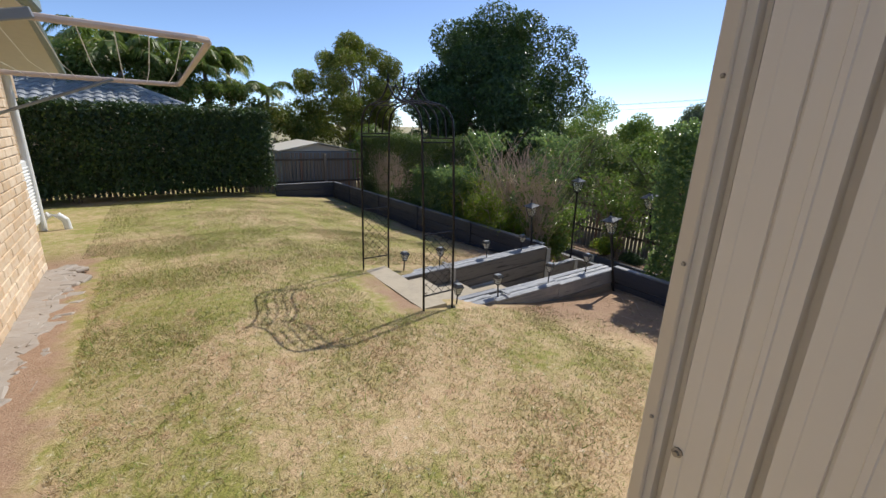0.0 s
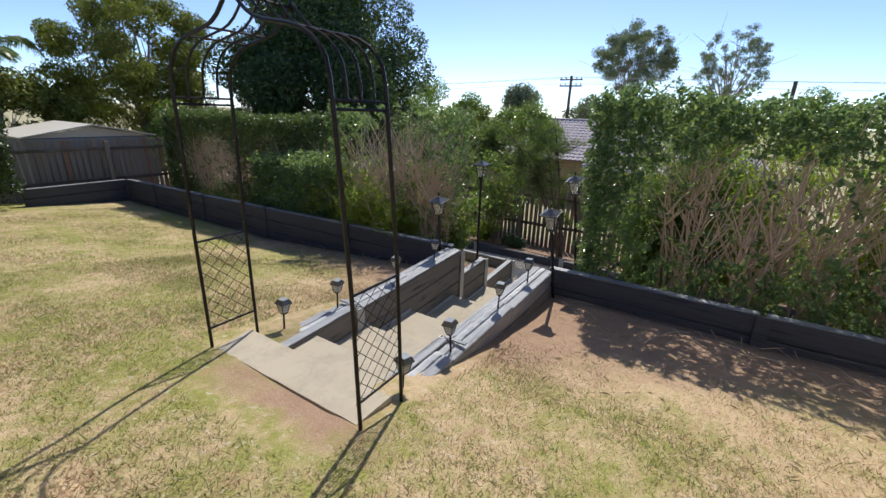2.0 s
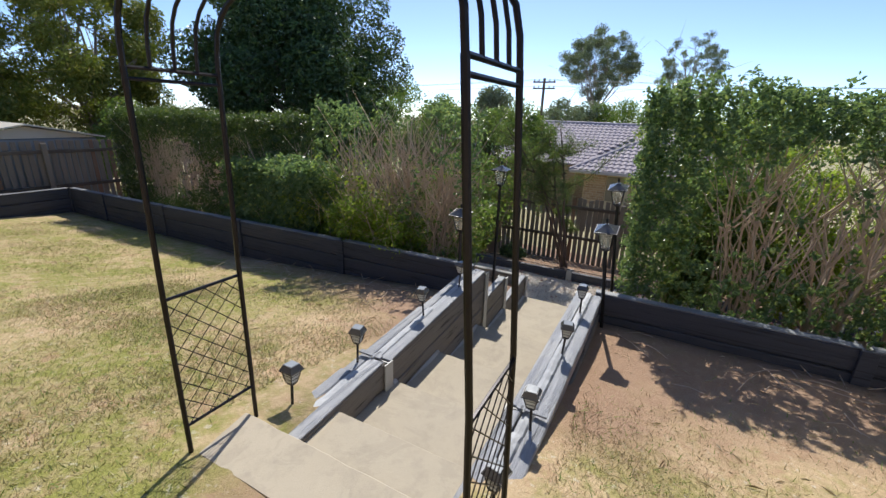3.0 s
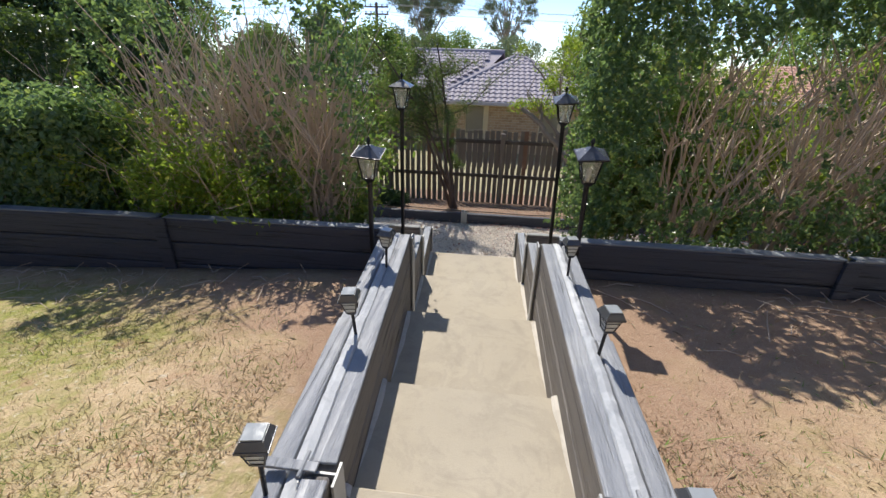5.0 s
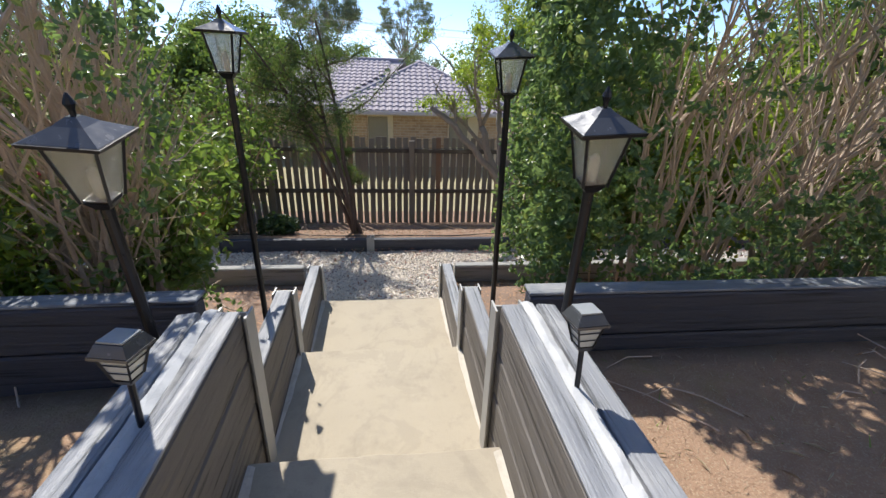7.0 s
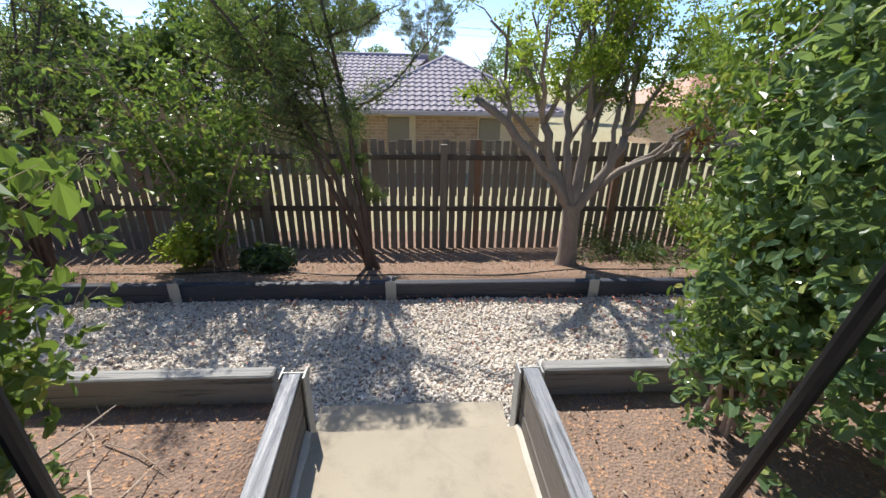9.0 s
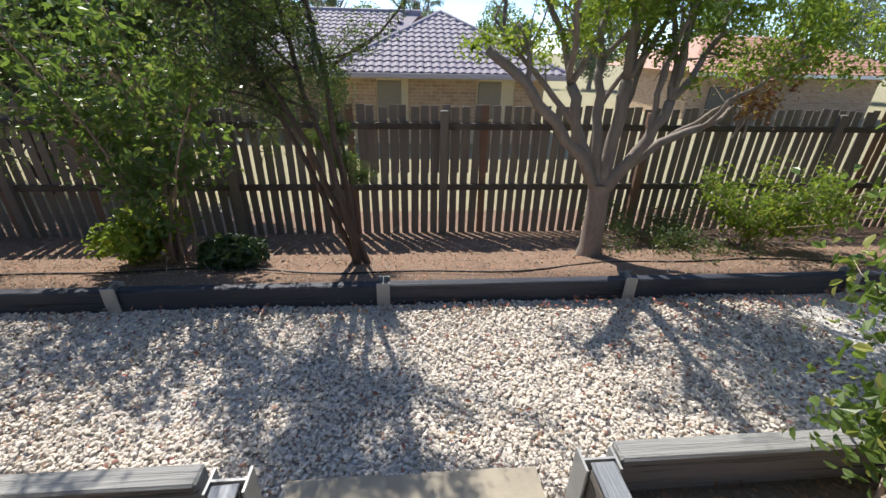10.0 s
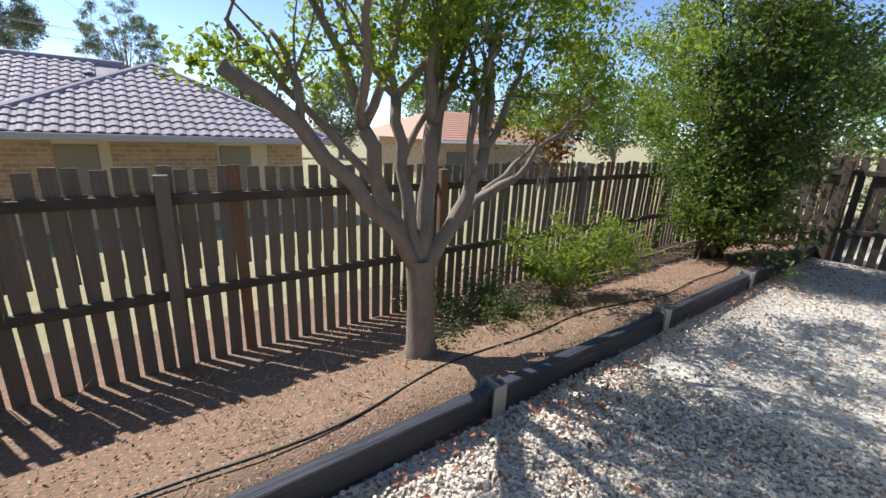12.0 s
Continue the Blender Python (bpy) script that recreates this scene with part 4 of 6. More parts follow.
# ---- gravel ----
def pebbles(n):
    rng = np.random.default_rng(21)
    base = np.array([(x, y, z) for x in (-1, 1) for y in (-1, 1) for z in (-1, 1)], float) * 0.62
    axis = np.array([(1, 0, 0), (-1, 0, 0), (0, 1, 0), (0, -1, 0), (0, 0, 1), (0, 0, -1)], float)
    f = [(2, 4, 6, 0)]
    t = (1 + 5 ** 0.5) / 2
    ico = np.array([(-1, t, 0), (1, t, 0), (-1, -t, 0), (1, -t, 0), (0, -1, t), (0, 1, t), (0, -1, -t), (0, 1, -t), (t, 0, -1), (t, 0, 1), (-t, 0, -1), (-t, 0, 1)], float)
    ico /= np.linalg.norm(ico[0])
    F = np.array([(0, 11, 5), (0, 5, 1), (0, 1, 7), (0, 7, 10), (0, 10, 11), (1, 5, 9), (5, 11, 4), (11, 10, 2), (10, 7, 6), (7, 1, 8), (3, 9, 4), (3, 4, 2), (3, 2, 6), (3, 6, 8), (3, 8, 9), (4, 9, 5), (2, 4, 11), (6, 2, 10), (8, 6, 7), (9, 8, 1)])
    x = rng.uniform(7.17, 9.0, n)
    y = np.where(rng.uniform(0, 1, n) < 0.85, rng.uniform(0.8, 7.0, n), rng.uniform(-4.4, 9.5, n))
    keep = ~((x < 7.48) & (y > 3.36) & (y < 4.46))
    x, y = x[keep], y[keep]
    n = len(x)
    s = rng.uniform(0.007, 0.0145, n)
    S = np.stack([s * rng.uniform(0.8, 1.5, n), s * rng.uniform(0.7, 1.1, n), s * rng.uniform(0.4, 0.65, n)], 1)
    a, b = rng.uniform(0, 6.28, n), rng.normal(0, 0.5, n)
    V = ico[None] * (1 + rng.normal(0, 0.1, (n, 12, 1))) * S[:, None, :]
    cb, sb = np.cos(b)[:, None], np.sin(b)[:, None]
    X, Z = V[..., 0] * cb - V[..., 2] * sb, V[..., 0] * sb + V[..., 2] * cb
    ca, sa = np.cos(a)[:, None], np.sin(a)[:, None]
    P = np.stack([X * ca - V[..., 1] * sa + x[:, None], X * sa + V[..., 1] * ca + y[:, None], Z - 1.592 + rng.uniform(0, 0.018, n)[:, None] + (0.012 * np.sin(x * 4.1) * np.sin(y * 3.3))[:, None]], -1)
    me = raw_mesh("gravel", P.reshape(-1, 3), (np.arange(n)[:, None, None] * 12 + F[None]).reshape(-1, 3))
    single("gravel", me, "pebble", "loose white and cream pebbles between low sleeper walls", "gravel", kind="stuff")


pebbles(52000)


# ---- hedges and trees ----
def stems(geo, x, y, z, n, height, spread, r, rng, levels=1, lean=(0, 0)):
    tips = []
    for i in range(n):
        a = rng.uniform(0, 6.28)
        out = rng.uniform(0.1, 1.0) ** 1.3 * spread * 1.35
        h = height * rng.uniform(0.7, 1.1)
        k = 6
        u = np.linspace(0, 1, k)
        px = x + rng.normal(0, 0.04) + (np.cos(a) * out + lean[0]) * u ** 1.3 + rng.normal(0, 0.032, k).cumsum() * 0.9
        py = y + rng.normal(0, 0.04) + (np.sin(a) * out + lean[1]) * u ** 1.3 + rng.normal(0, 0.032, k).cumsum() * 0.9
        pz = z + h * u
        pts = np.stack([px, py, pz], 1)
        geo.tube(pts, r * (1 - 0.75 * u), 5, False)
        tips.append(pts[-1])
        for _ in range(levels * 2):
            j = int(rng.integers(2, k - 1))
            b = rng.uniform(0, 6.28)
            l = h * rng.uniform(0.2, 0.4)
            q = pts[j] + np.outer(np.linspace(0, 1, 4), np.array([np.cos(b) * 0.6, np.sin(b) * 0.6, 0.9]) * l) + rng.normal(0, 0.012, (4, 3)).cumsum(0)
            geo.tube(q, r * 0.45 * (1 - 0.7 * np.linspace(0, 1, 4)), 4, False)
            tips.append(q[-1])
    return tips


def hedge(label, box, ground, n, leaf, size, bare=0.0, stem_rows=0, seed=1, stem="twig", rough=0.12, group="", lift=0.0, patches=(), stem_n=6, levels=2, stem_r=0.008, sprig=10, ratio=0.5, every=0.42, fan=0.42, top=0.9, stem_end=0.1):
    """A clipped hedge: leaves in the outer layer of a box (x0, x1, y0, y1, ztop), with gaps low down where it is bare."""
    rng = np.random.default_rng(seed)
    x0, x1, y0, y1, zt = box
    o = thing("hedge", ((x0 + x1) / 2, (y0 + y1) / 2, ground), label, "hedge", group)
    lx, ly, lz = x1 - x0, y1 - y0, zt - ground
    areas = np.array([ly * lz, ly * lz * 0.35, lx * lz, lx * lz, lx * ly * top])
    m = int(n * 1.7 / sprig)
    side = rng.choice(5, m, p=areas / areas.sum())
    u, v, w = rng.uniform(0, 1, m), rng.uniform(0, 1, m), rng.exponential(0.09, m)
    w = np.where(rng.uniform(0, 1, m) < 0.12, rng.uniform(0, 0.5, m), w)
    P, N = np.zeros((m, 3)), np.zeros((m, 3))
    for s, (ax, sg) in enumerate(((0, -1), (0, 1), (1, -1), (1, 1), (2, 1))):
        q = side == s
        if ax == 0:
            P[q] = np.stack([np.where(sg < 0, x0 + w[q], x1 - w[q]), y0 + ly * u[q], ground + lift + (lz - lift) * v[q]], 1)
        elif ax == 1:
            P[q] = np.stack([x0 + lx * u[q], np.where(sg < 0, y0 + w[q], y1 - w[q]), ground + lift + (lz - lift) * v[q]], 1)
        else:
            P[q] = np.stack([x0 + lx * u[q], y0 + ly * v[q], zt - w[q]], 1)
        N[q, ax] = sg
    f = (0.5 + 0.5 * np.sin(P[:, 1] * 2.1 + 3 * np.sin(P[:, 2] * 1.3 + P[:, 0])) * np.sin(P[:, 0] * 2.7 + P[:, 1] * 0.9 + seed)) * 0.7 + 0.3 * rng.uniform(0, 1, m)
    P += N * (rough * (f - 0.5) * 2)[:, None] + rng.normal(0, 0.025, (m, 3))
    P[:, 2] += np.where(side == 4, rough * 0.8 * np.sin(P[:, 1] * 3.1 + seed) * np.sin(P[:, 0] * 3.7 + P[:, 1]), 0)
    hz = (P[:, 2] - ground) / lz
    gap = bare * np.clip(1.0 - np.abs(hz - 0.38) / 0.42, 0, 1) * (0.45 + 0.9 * f)
    for py, pz, ry, rz, power in patches:
        d = np.sqrt(((P[:, 1] - py) / ry) ** 2 + ((P[:, 2] - pz) / rz) ** 2) + (f - 0.5) * 0.5
        gap = np.maximum(gap, power * np.clip((1.25 - d) / 0.4, 0, 1))
    keep = rng.uniform(0, 1, m) > gap
    P, N = np.repeat(P[keep], sprig, 0)[:n], np.repeat(N[keep], sprig, 0)[:n]
    way = np.repeat(unit(rng.normal(0, 1, (int(keep.sum()), 3)) + (0, 0, 0.6)), sprig, 0)[:n]
    P = P + way * (rng.uniform(-1, 1, (len(P), 1)) * size * 1.3) + rng.normal(0, size * 0.42, P.shape)
    N[:, 2] += 0.35
    me = leaf_mesh("foliage", P, N, size, ratio, 0.7, rng=rng)
    part("foliage", me, leaf, o)
    if stem_rows:
        g = Geo()
        k = 0
        for y in np.arange(y0 + 0.25, y1 - stem_end, every):
            for j in range(stem_rows):
                x = x0 + 0.25 + (lx - 0.5) * (j + rng.uniform(0.1, 0.9)) / stem_rows
                stems(g, x, y + rng.normal(0, 0.1), ground - 0.05, stem_n, lz * 0.86, fan, stem_r * rng.uniform(1.0, 1.9), rng, levels)
                k += 1
        part("branchwork", g, stem, o, kind="stuff")
    return o


hedge("tall dark clipped boundary hedge behind the lawn", (-3.4, 3.2, 13.35, 14.1, 1.82), -0.6, 70000, "leaf_deep", 0.08, 0.15, 1, 2, "darkbark", 0.08, lift=0.3, sprig=5)
hedge("tall thick hedge with bare brown stems behind the cross wall", (5.55, 6.5, -4.4, 3.04, 1.64), -1.0, 112000, "leaf_hedge", 0.038, 0.35, 2, 3, "twig", 0.10, stem_n=7, levels=3, stem_r=0.0135, ratio=0.6, every=0.55, fan=0.45, lift=0.2, top=0.9, stem_end=0.75, sprig=12,
      patches=((1.75, 0.60, 0.75, 0.62, 0.92), (0.9, 0.68, 0.6, 0.45, 0.88), (2.7, -0.75, 0.6, 0.38, 0.93), (1.2, -0.55, 0.5, 0.3, 0.6), (-0.5, 0.40, 0.7, 0.45, 0.68), (-2.2, 0.35, 0.8, 0.5, 0.62), (-3.6, 0.3, 0.6, 0.5, 0.6)))
hedge("half bare twiggy shrub hedge beside the steps", (5.55, 6.4, 4.95, 7.1, 1.46), -1.0, 10500, "leaf_hedge", 0.048, 0.4, 2, 4, "twig", 0.24, stem_n=9, levels=4, stem_r=0.0115, ratio=0.6, every=0.42, fan=0.42, top=0.3, stem_end=0.3,
      patches=((5.9, 0.45, 1.0, 0.95, 0.90), (5.2, 0.0, 0.6, 0.9, 0.85)))
hedge("low bright green clipped shrub behind the cross wall", (5.42, 6.1, 7.1, 9.0, 0.58), -1.0, 30000, "leaf_hedge", 0.055, 0.2, 1, 5, "twig", 0.12, ratio=0.6, sprig=7)
hedge("dense clipped hedge with a bare patch behind the cross wall", (6.0, 7.0, 8.5, 13.4, 1.24), -1.0, 65000, "leaf_dark", 0.055, 0.2, 2, 6, "twig", 0.08, sprig=7, stem_n=9,
      patches=((11.7, 0.25, 1.1, 0.7, 0.95), (9.6, 0.1, 0.9, 0.4, 0.6)))


def tree(name, label, cat, at, trunk, clumps, n, leaf, size, bark="bark", forks=6, spread=1.0, seed=1, ratio=0.4, droop=0.0, shell=0.5, rt=0.1, group="", limbs=True):
    """A tree: tapered trunk, limbs that reach the clumps, and small leaves in the clumps."""
    rng = np.random.default_rng(seed)
    x, y, z = at
    o = thing(name, at, label, cat, group)
    g = Geo()
    top = np.array([x, y, z + trunk])
    k = np.linspace(0, 1, 5)
    pts = np.array([x, y, z - 0.1]) + np.outer(k, top - np.array([x, y, z - 0.1])) + rng.normal(0, rt * 0.25, (5, 3)) * k[:, None]
    g.tube(pts, rt * (1.25 - 0.45 * k), 10, False)
    part("trunk", g, bark, o, smooth=True)
    if limbs:
        g = Geo()
        c = np.array(clumps)
        pick = rng.choice(len(c), min(len(c), forks), replace=False)
        for i in pick:
            e = c[i, :3]
            start = pts[-1] + (pts[-2] - pts[-1]) * rng.uniform(0, 0.4)
            mid = (start + e) / 2 + rng.normal(0, 0.1, 3) * np.linalg.norm(e - start) + np.array([0, 0, 0.08 * np.linalg.norm(e - start)])
            t = np.linspace(0, 1, 7)[:, None]
            q = (1 - t) ** 2 * start + 2 * t * (1 - t) * mid + t ** 2 * e
            g.tube(q, rt * 0.5 * (1 - 0.82 * t[:, 0]), 6, False)
            for _ in range(3):
                j = int(rng.integers(2, 6))
                e2 = q[j] + rng.normal(0, 0.35, 3) * np.linalg.norm(e - start) * 0.8
                tt = np.linspace(0, 1, 4)[:, None]
                g.tube(q[j] + (e2 - q[j]) * tt + rng.normal(0, 0.01, (4, 3)), rt * 0.16 * (1 - 0.7 * tt[:, 0]), 4, False)
        part("branchwork", g, bark, o, smooth=True, kind="stuff")
    P, N = clump_points(n, clumps, rng, shell)
    N[:, 2] += 0.3
    part("crown", leaf_mesh("crown", P, N, size, ratio, 0.8, droop, rng), leaf, o)
    return o


R3 = np.random.default_rng(5)
# big dark round tree behind the hedge
tree("tree", "huge dense dark green round tree behind the hedges", "tree", (15.2, 17.4, -2.2), 3.0,
     scatter_clumps(110, (15.2, 17.4, 2.7, 4.3, 4.3, 4.7), 1.05, R3) + [(15.2, 17.4, 2.5, 3.3, 3.3, 3.8)], 115000, "leaf_tree", 0.18, rt=0.3, seed=2, shell=0.35)
# golden green tree
tree("tree", "open golden green tree behind the garden shed", "tree", (8.7, 20.6, -1.5), 2.2,
     scatter_clumps(80, (8.7, 20.6, 2.8, 2.8, 2.8, 2.7), 0.55, R3), 52000, "leaf_gold", 0.13, rt=0.14, forks=20, seed=3)


def far_trees():
    spots = [(90, 17.2, 17.3, 6.6, 5.9, 2.0, 1), (92, 1.9, 16.0, 5.4, 6.0, 1.6, 0.6)]
    for i, (x, y, zt, r, rz, cr, dens) in enumerate(spots):
        tree("gum_tree", ("tall open gum tree with grey green clumps" if i == 0 else "tall thin gum tree with sparse fine foliage"), "tree", (x, y, -4), 7.0,
             scatter_clumps(95 if i == 0 else 130, (x, y, zt - rz * 1.0, r * 1.25, r * 1.15, rz * 1.1), 1.25 if i == 0 else 0.75, R3), int(36000 * dens), "leaf_far", 0.34 if i == 0 else 0.25, rt=0.26, forks=26, shell=0.95, seed=20 + i)
    for i, (x, y, zt, r) in enumerate([(38, 29.5, 4.8, 3.4), (42, 19.0, 3.6, 2.6), (40, 24, 2.8, 2.5), (48, 13.0, 3.2, 2.6), (50, 8.0, 3.4, 3.2), (50, 2, 3.2, 3.4), (48, -5, 3.4, 3.4), (44, -12, 3.6, 3.4), (40, -20, 4.0, 3.6), (34, -27, 4.0, 3.6), (28, -30, 4.4, 3.6), (34, 34, 3.2, 3)]):
        tree("tree", "round dull green tree in the distance", "tree", (x, y, -3.4), 2.0, scatter_clumps(16, (x, y, zt - r * 0.7, r, r, r * 0.8), r * 0.4, R3) + [(x, y, zt - r * 0.8, r * 0.8, r * 0.8, r * 0.7)], 7000, "leaf_far" if i % 2 else "leaf_shrub", 0.3, rt=0.2, seed=40 + i, group="distant trees")


far_trees()


# trees beside the paling fence
def lopped_tree():
    x, y, z = 9.84, 2.10, -1.66
    rng = np.random.default_rng(9)
    o = thing("tree", (x, y, z), "grey multi-trunk tree with a lopped limb beside the paling fence", "tree")
    g = Geo()
    g.tube([(x, y, z), (x, y, z + 0.15), (x + 0.02, y, z + 0.5), (x + 0.02, y + 0.02, z + 0.8)], [0.15, 0.11, 0.095, 0.1], 12, False)
    part("trunk", g, "bark", o, smooth=True)
    g = Geo()
    fork = np.array([x + 0.02, y + 0.01, z + 0.70])
    tips = []

    def limb(a, b, r0, r1, sag, sides=9, bend=0.05):
        t = np.linspace(0, 1, 9)[:, None]
        mid = (a + b) / 2 + np.array(sag) + rng.normal(0, bend, 3) * np.linalg.norm(b - a)
        q = (1 - t) ** 2 * a + 2 * t * (1 - t) * mid + t ** 2 * b + rng.normal(0, 0.010, (9, 3))
        q[0] = a
        g.tube(q, r0 + (r1 - r0) * t[:, 0], sides, True)
        return q

    mains = [((0.0, 1.15, 1.22), 0.055, 0.040, (0, -0.12, 0.20), 1), ((0.05, 0.42, 0.95), 0.062, 0.045, (0, 0.08, 0), 4), ((0.0, -0.06, 1.0), 0.068, 0.048, (0, 0.03, 0), 5),
             ((-0.12, -0.42, 0.85), 0.062, 0.042, (0, -0.06, 0), 5), ((0.15, 0.12, 1.15), 0.05, 0.036, (0, 0.04, 0), 4), ((0.0, -0.85, 0.62), 0.046, 0.034, (0, -0.02, 0.10), 3)]
    for e, r0, r1, sag, kids in mains:
        q = limb(fork, fork + np.array(e), r0, r1, sag)
        for k in range(kids):
            base = q[8] if k < kids - 1 or kids == 1 else q[5]
            way = np.array([rng.normal(0, 0.28), e[1] * 0.55 + rng.normal(0, 0.34), rng.uniform(0.7, 1.25)])
            if kids == 1:
                base, way = q[6], np.array([0.05, 0.10, 0.45])
            elif e[1] < -0.6:
                way[2] *= 0.55
                way[1] -= 0.55
            p = limb(base, base + way, r1 * 0.72, 0.012, (0, 0, -0.04), 7, 0.10)
            for _ in range(6):
                m = int(rng.integers(3, 9))
                d = rng.normal(0, 0.2, 3) + np.array([0, 0, 0.24])
                tt = np.linspace(0, 1, 4)[:, None]
                g.tube(p[m] + d * tt + rng.normal(0, 0.012, (4, 3)), 0.010 * (1 - 0.7 * tt[:, 0]), 4, False)
                if kids > 1:
                    tips.append(p[m] + d)
    part("branchwork", g, "bark", o, smooth=True, kind="stuff")
    cl = [(*p, 0.17, 0.17, 0.14) for p in tips if p[2] > z + 1.75]
    cl += [(x, y + 1.17, z + 2.0, 0.09, 0.10, 0.08)] * 2
    cl += [(x + rng.normal(0, 0.4), y - 0.2 + rng.normal(0, 0.55), z + rng.uniform(2.2, 3.0), 0.3, 0.3, 0.22) for _ in range(12)] + [(x + rng.normal(0, 0.3), y - 1.5 + rng.normal(0, 0.5), z + rng.uniform(1.7, 2.9), 0.22, 0.22, 0.18) for _ in range(22)]
    cl += [(x + rng.normal(0, 0.2), y - 2.5 + rng.normal(0, 0.35), z + rng.uniform(1.7, 2.7), 0.24, 0.24, 0.2) for _ in range(14)]
    P, N = clump_points(30000, cl, rng, 0.95)
    part("crown", leaf_mesh("crown", P, N, 0.034, 0.6, 0.9, rng=rng), "leaf_bright", o)


lopped_tree()


def twiggy(label, name, cat, at, stemn, height, spread, lean, r, leaves, leaf, size, seed, bark="twig", ratio=0.5, jitter=0.06, start=0.35, branch=0.45, fork=7, up=0.7):
    """A plant whose leaves sit along its twigs: stems from the ground, branches, and twigs with leaves."""
    rng = np.random.default_rng(seed)
    x, y, z = at
    o = thing(name, at, label, cat)
    g, spots = Geo(), []
    for i in range(stemn):
        a, out, h = rng.uniform(0, 6.28), rng.uniform(0.15, 1.0) * spread, height * rng.uniform(0.7, 1.05)
        u = np.linspace(0, 1, 8)
        p = np.stack([x + rng.normal(0, 0.05) + (np.cos(a) * out + lean[0]) * u ** 1.4 + rng.normal(0, 0.025, 8).cumsum() * height * 0.4,
                      y + rng.normal(0, 0.05) + (np.sin(a) * out + lean[1]) * u ** 1.4 + rng.normal(0, 0.025, 8).cumsum() * height * 0.4, z - 0.05 + h * u], 1)
        g.tube(p, r * (1 - 0.75 * u), 6, False)
        for _ in range(fork):
            j = rng.uniform(start * 7, 6.9)
            q0 = p[int(j)] + (p[int(j) + 1] - p[int(j)]) * (j % 1)
            b, ln = rng.uniform(0, 6.28), height * branch * rng.uniform(0.35, 0.9)
            t = np.linspace(0, 1, 5)
            q = q0 + np.outer(t, np.array([np.cos(b), np.sin(b), up * rng.uniform(0.2, 1.2)]) * ln * 0.7) + rng.normal(0, 0.02, (5, 3)).cumsum(0) * height * 0.5
            g.tube(q, r * 0.38 * (1 - 0.7 * t), 4, False)
            spots += [(q[k], q[k + 1]) for k in range(1, 4)]
            for _ in range(2):
                k = int(rng.integers(1, 4))
                e = q[k] + rng.normal(0, 0.3, 3) * ln + np.array([0, 0, 0.15 * ln * up])
                g.tube([q[k], (q[k] + e) / 2 + rng.normal(0, 0.02, 3), e], [r * 0.18, r * 0.14, r * 0.06], 3, False)
                spots.append((q[k], e))
                spots.append(((q[k] + e) / 2, e))
    part("branchwork", g, bark, o, kind="stuff")
    s = np.array(spots)
    k = rng.integers(0, len(s), leaves)
    t = rng.uniform(0, 1.05, leaves)[:, None]
    c = s[k, 0] + (s[k, 1] - s[k, 0]) * t
    d = rng.normal(0, 1, (leaves, 3))
    P = c + d * jitter
    keep = P[:, 2] > z + 0.02
    N = d + np.array([0, 0, 0.5])
    part("foliage", leaf_mesh("foliage", P[keep], N[keep], size, ratio, 0.6, rng=rng), leaf, o)
    return o


def bush(label, at, clumps, n, leaf, size, seed, stemn=10, h=1.2, r=0.014, bark="twig", ratio=0.5, name="bush", spread=0.5):
    rng = np.random.default_rng(seed)
    o = thing(name, at, label, "bush")
    g = Geo()
    stems(g, at[0], at[1], at[2] - 0.05, stemn, h, spread, r, rng, 2)
    part("branchwork", g, bark, o, kind="stuff")
    P, N = clump_points(n, clumps, rng, 0.8)
    N[:, 2] += 0.4
    part("foliage", leaf_mesh("foliage", P, N, size, ratio, 0.7, rng=rng), leaf, o)


twiggy("small twisted bottlebrush tree with fine leaves by the fence", "bottlebrush_tree", "tree", (9.75, 4.30, -1.62), 2, 3.4, 0.35, (-0.15, 0.2), 0.036, 9500, "leaf_fine", 0.05, 8, "darkbark", 0.16, 0.05, 0.55, 0.36, 9)
twiggy("wispy branches of fine leaves arching over the gravel", "bottlebrush_tree", "tree", (9.75, 4.38, -1.62), 2, 3.0, 0.45, (-0.7, 1.35), 0.032, 7500, "leaf_fine", 0.055, 89, "darkbark", 0.17, 0.06, 0.5, 0.4, 9)
twiggy("slender leaning stems of fine dark foliage at the fence", "bottlebrush_tree", "tree", (9.78, 4.36, -1.62), 1, 1.7, 0.3, (0.0, -0.1), 0.02, 2500, "leaf_fine", 0.05, 88, "darkbark", 0.15, 0.04, 0.4, 0.3, 5)
twiggy("large dense dark green shrub in the fence corner", "bush", "bush", (9.8, -2.9, -1.6), 22, 3.8, 1.3, (0, 0), 0.032, 46000, "leaf_corner", 0.062, 31, "darkbark", 0.5, 0.10, 0.10, 0.42, 12)
twiggy("low bright yellow green bush at the fence", "bush", "bush", (10.1, 0.15, -1.62), 18, 0.80, 1.1, (-0.15, -0.2), 0.008, 4200, "leaf_bright", 0.045, 32, "twig", 0.55, 0.05, 0.3, 0.6, 6)
twiggy("tall leafy bush against the paling fence", "bush", "bush", (9.9, 6.1, -1.62), 12, 2.3, 1.15, (-0.1, 0.15), 0.016, 3400, "leaf_shrub", 0.075, 33, "twigdark", 0.6, 0.07, 0.25, 0.4, 9)
twiggy("airy dark tree-like bush beside the paling fence", "bush", "bush", (9.8, 7.9, -1.62), 10, 3.0, 1.0, (-0.2, 0.1), 0.026, 6500, "leaf_fine", 0.055, 34, "darkbark", 0.25, 0.07, 0.3, 0.4, 10)
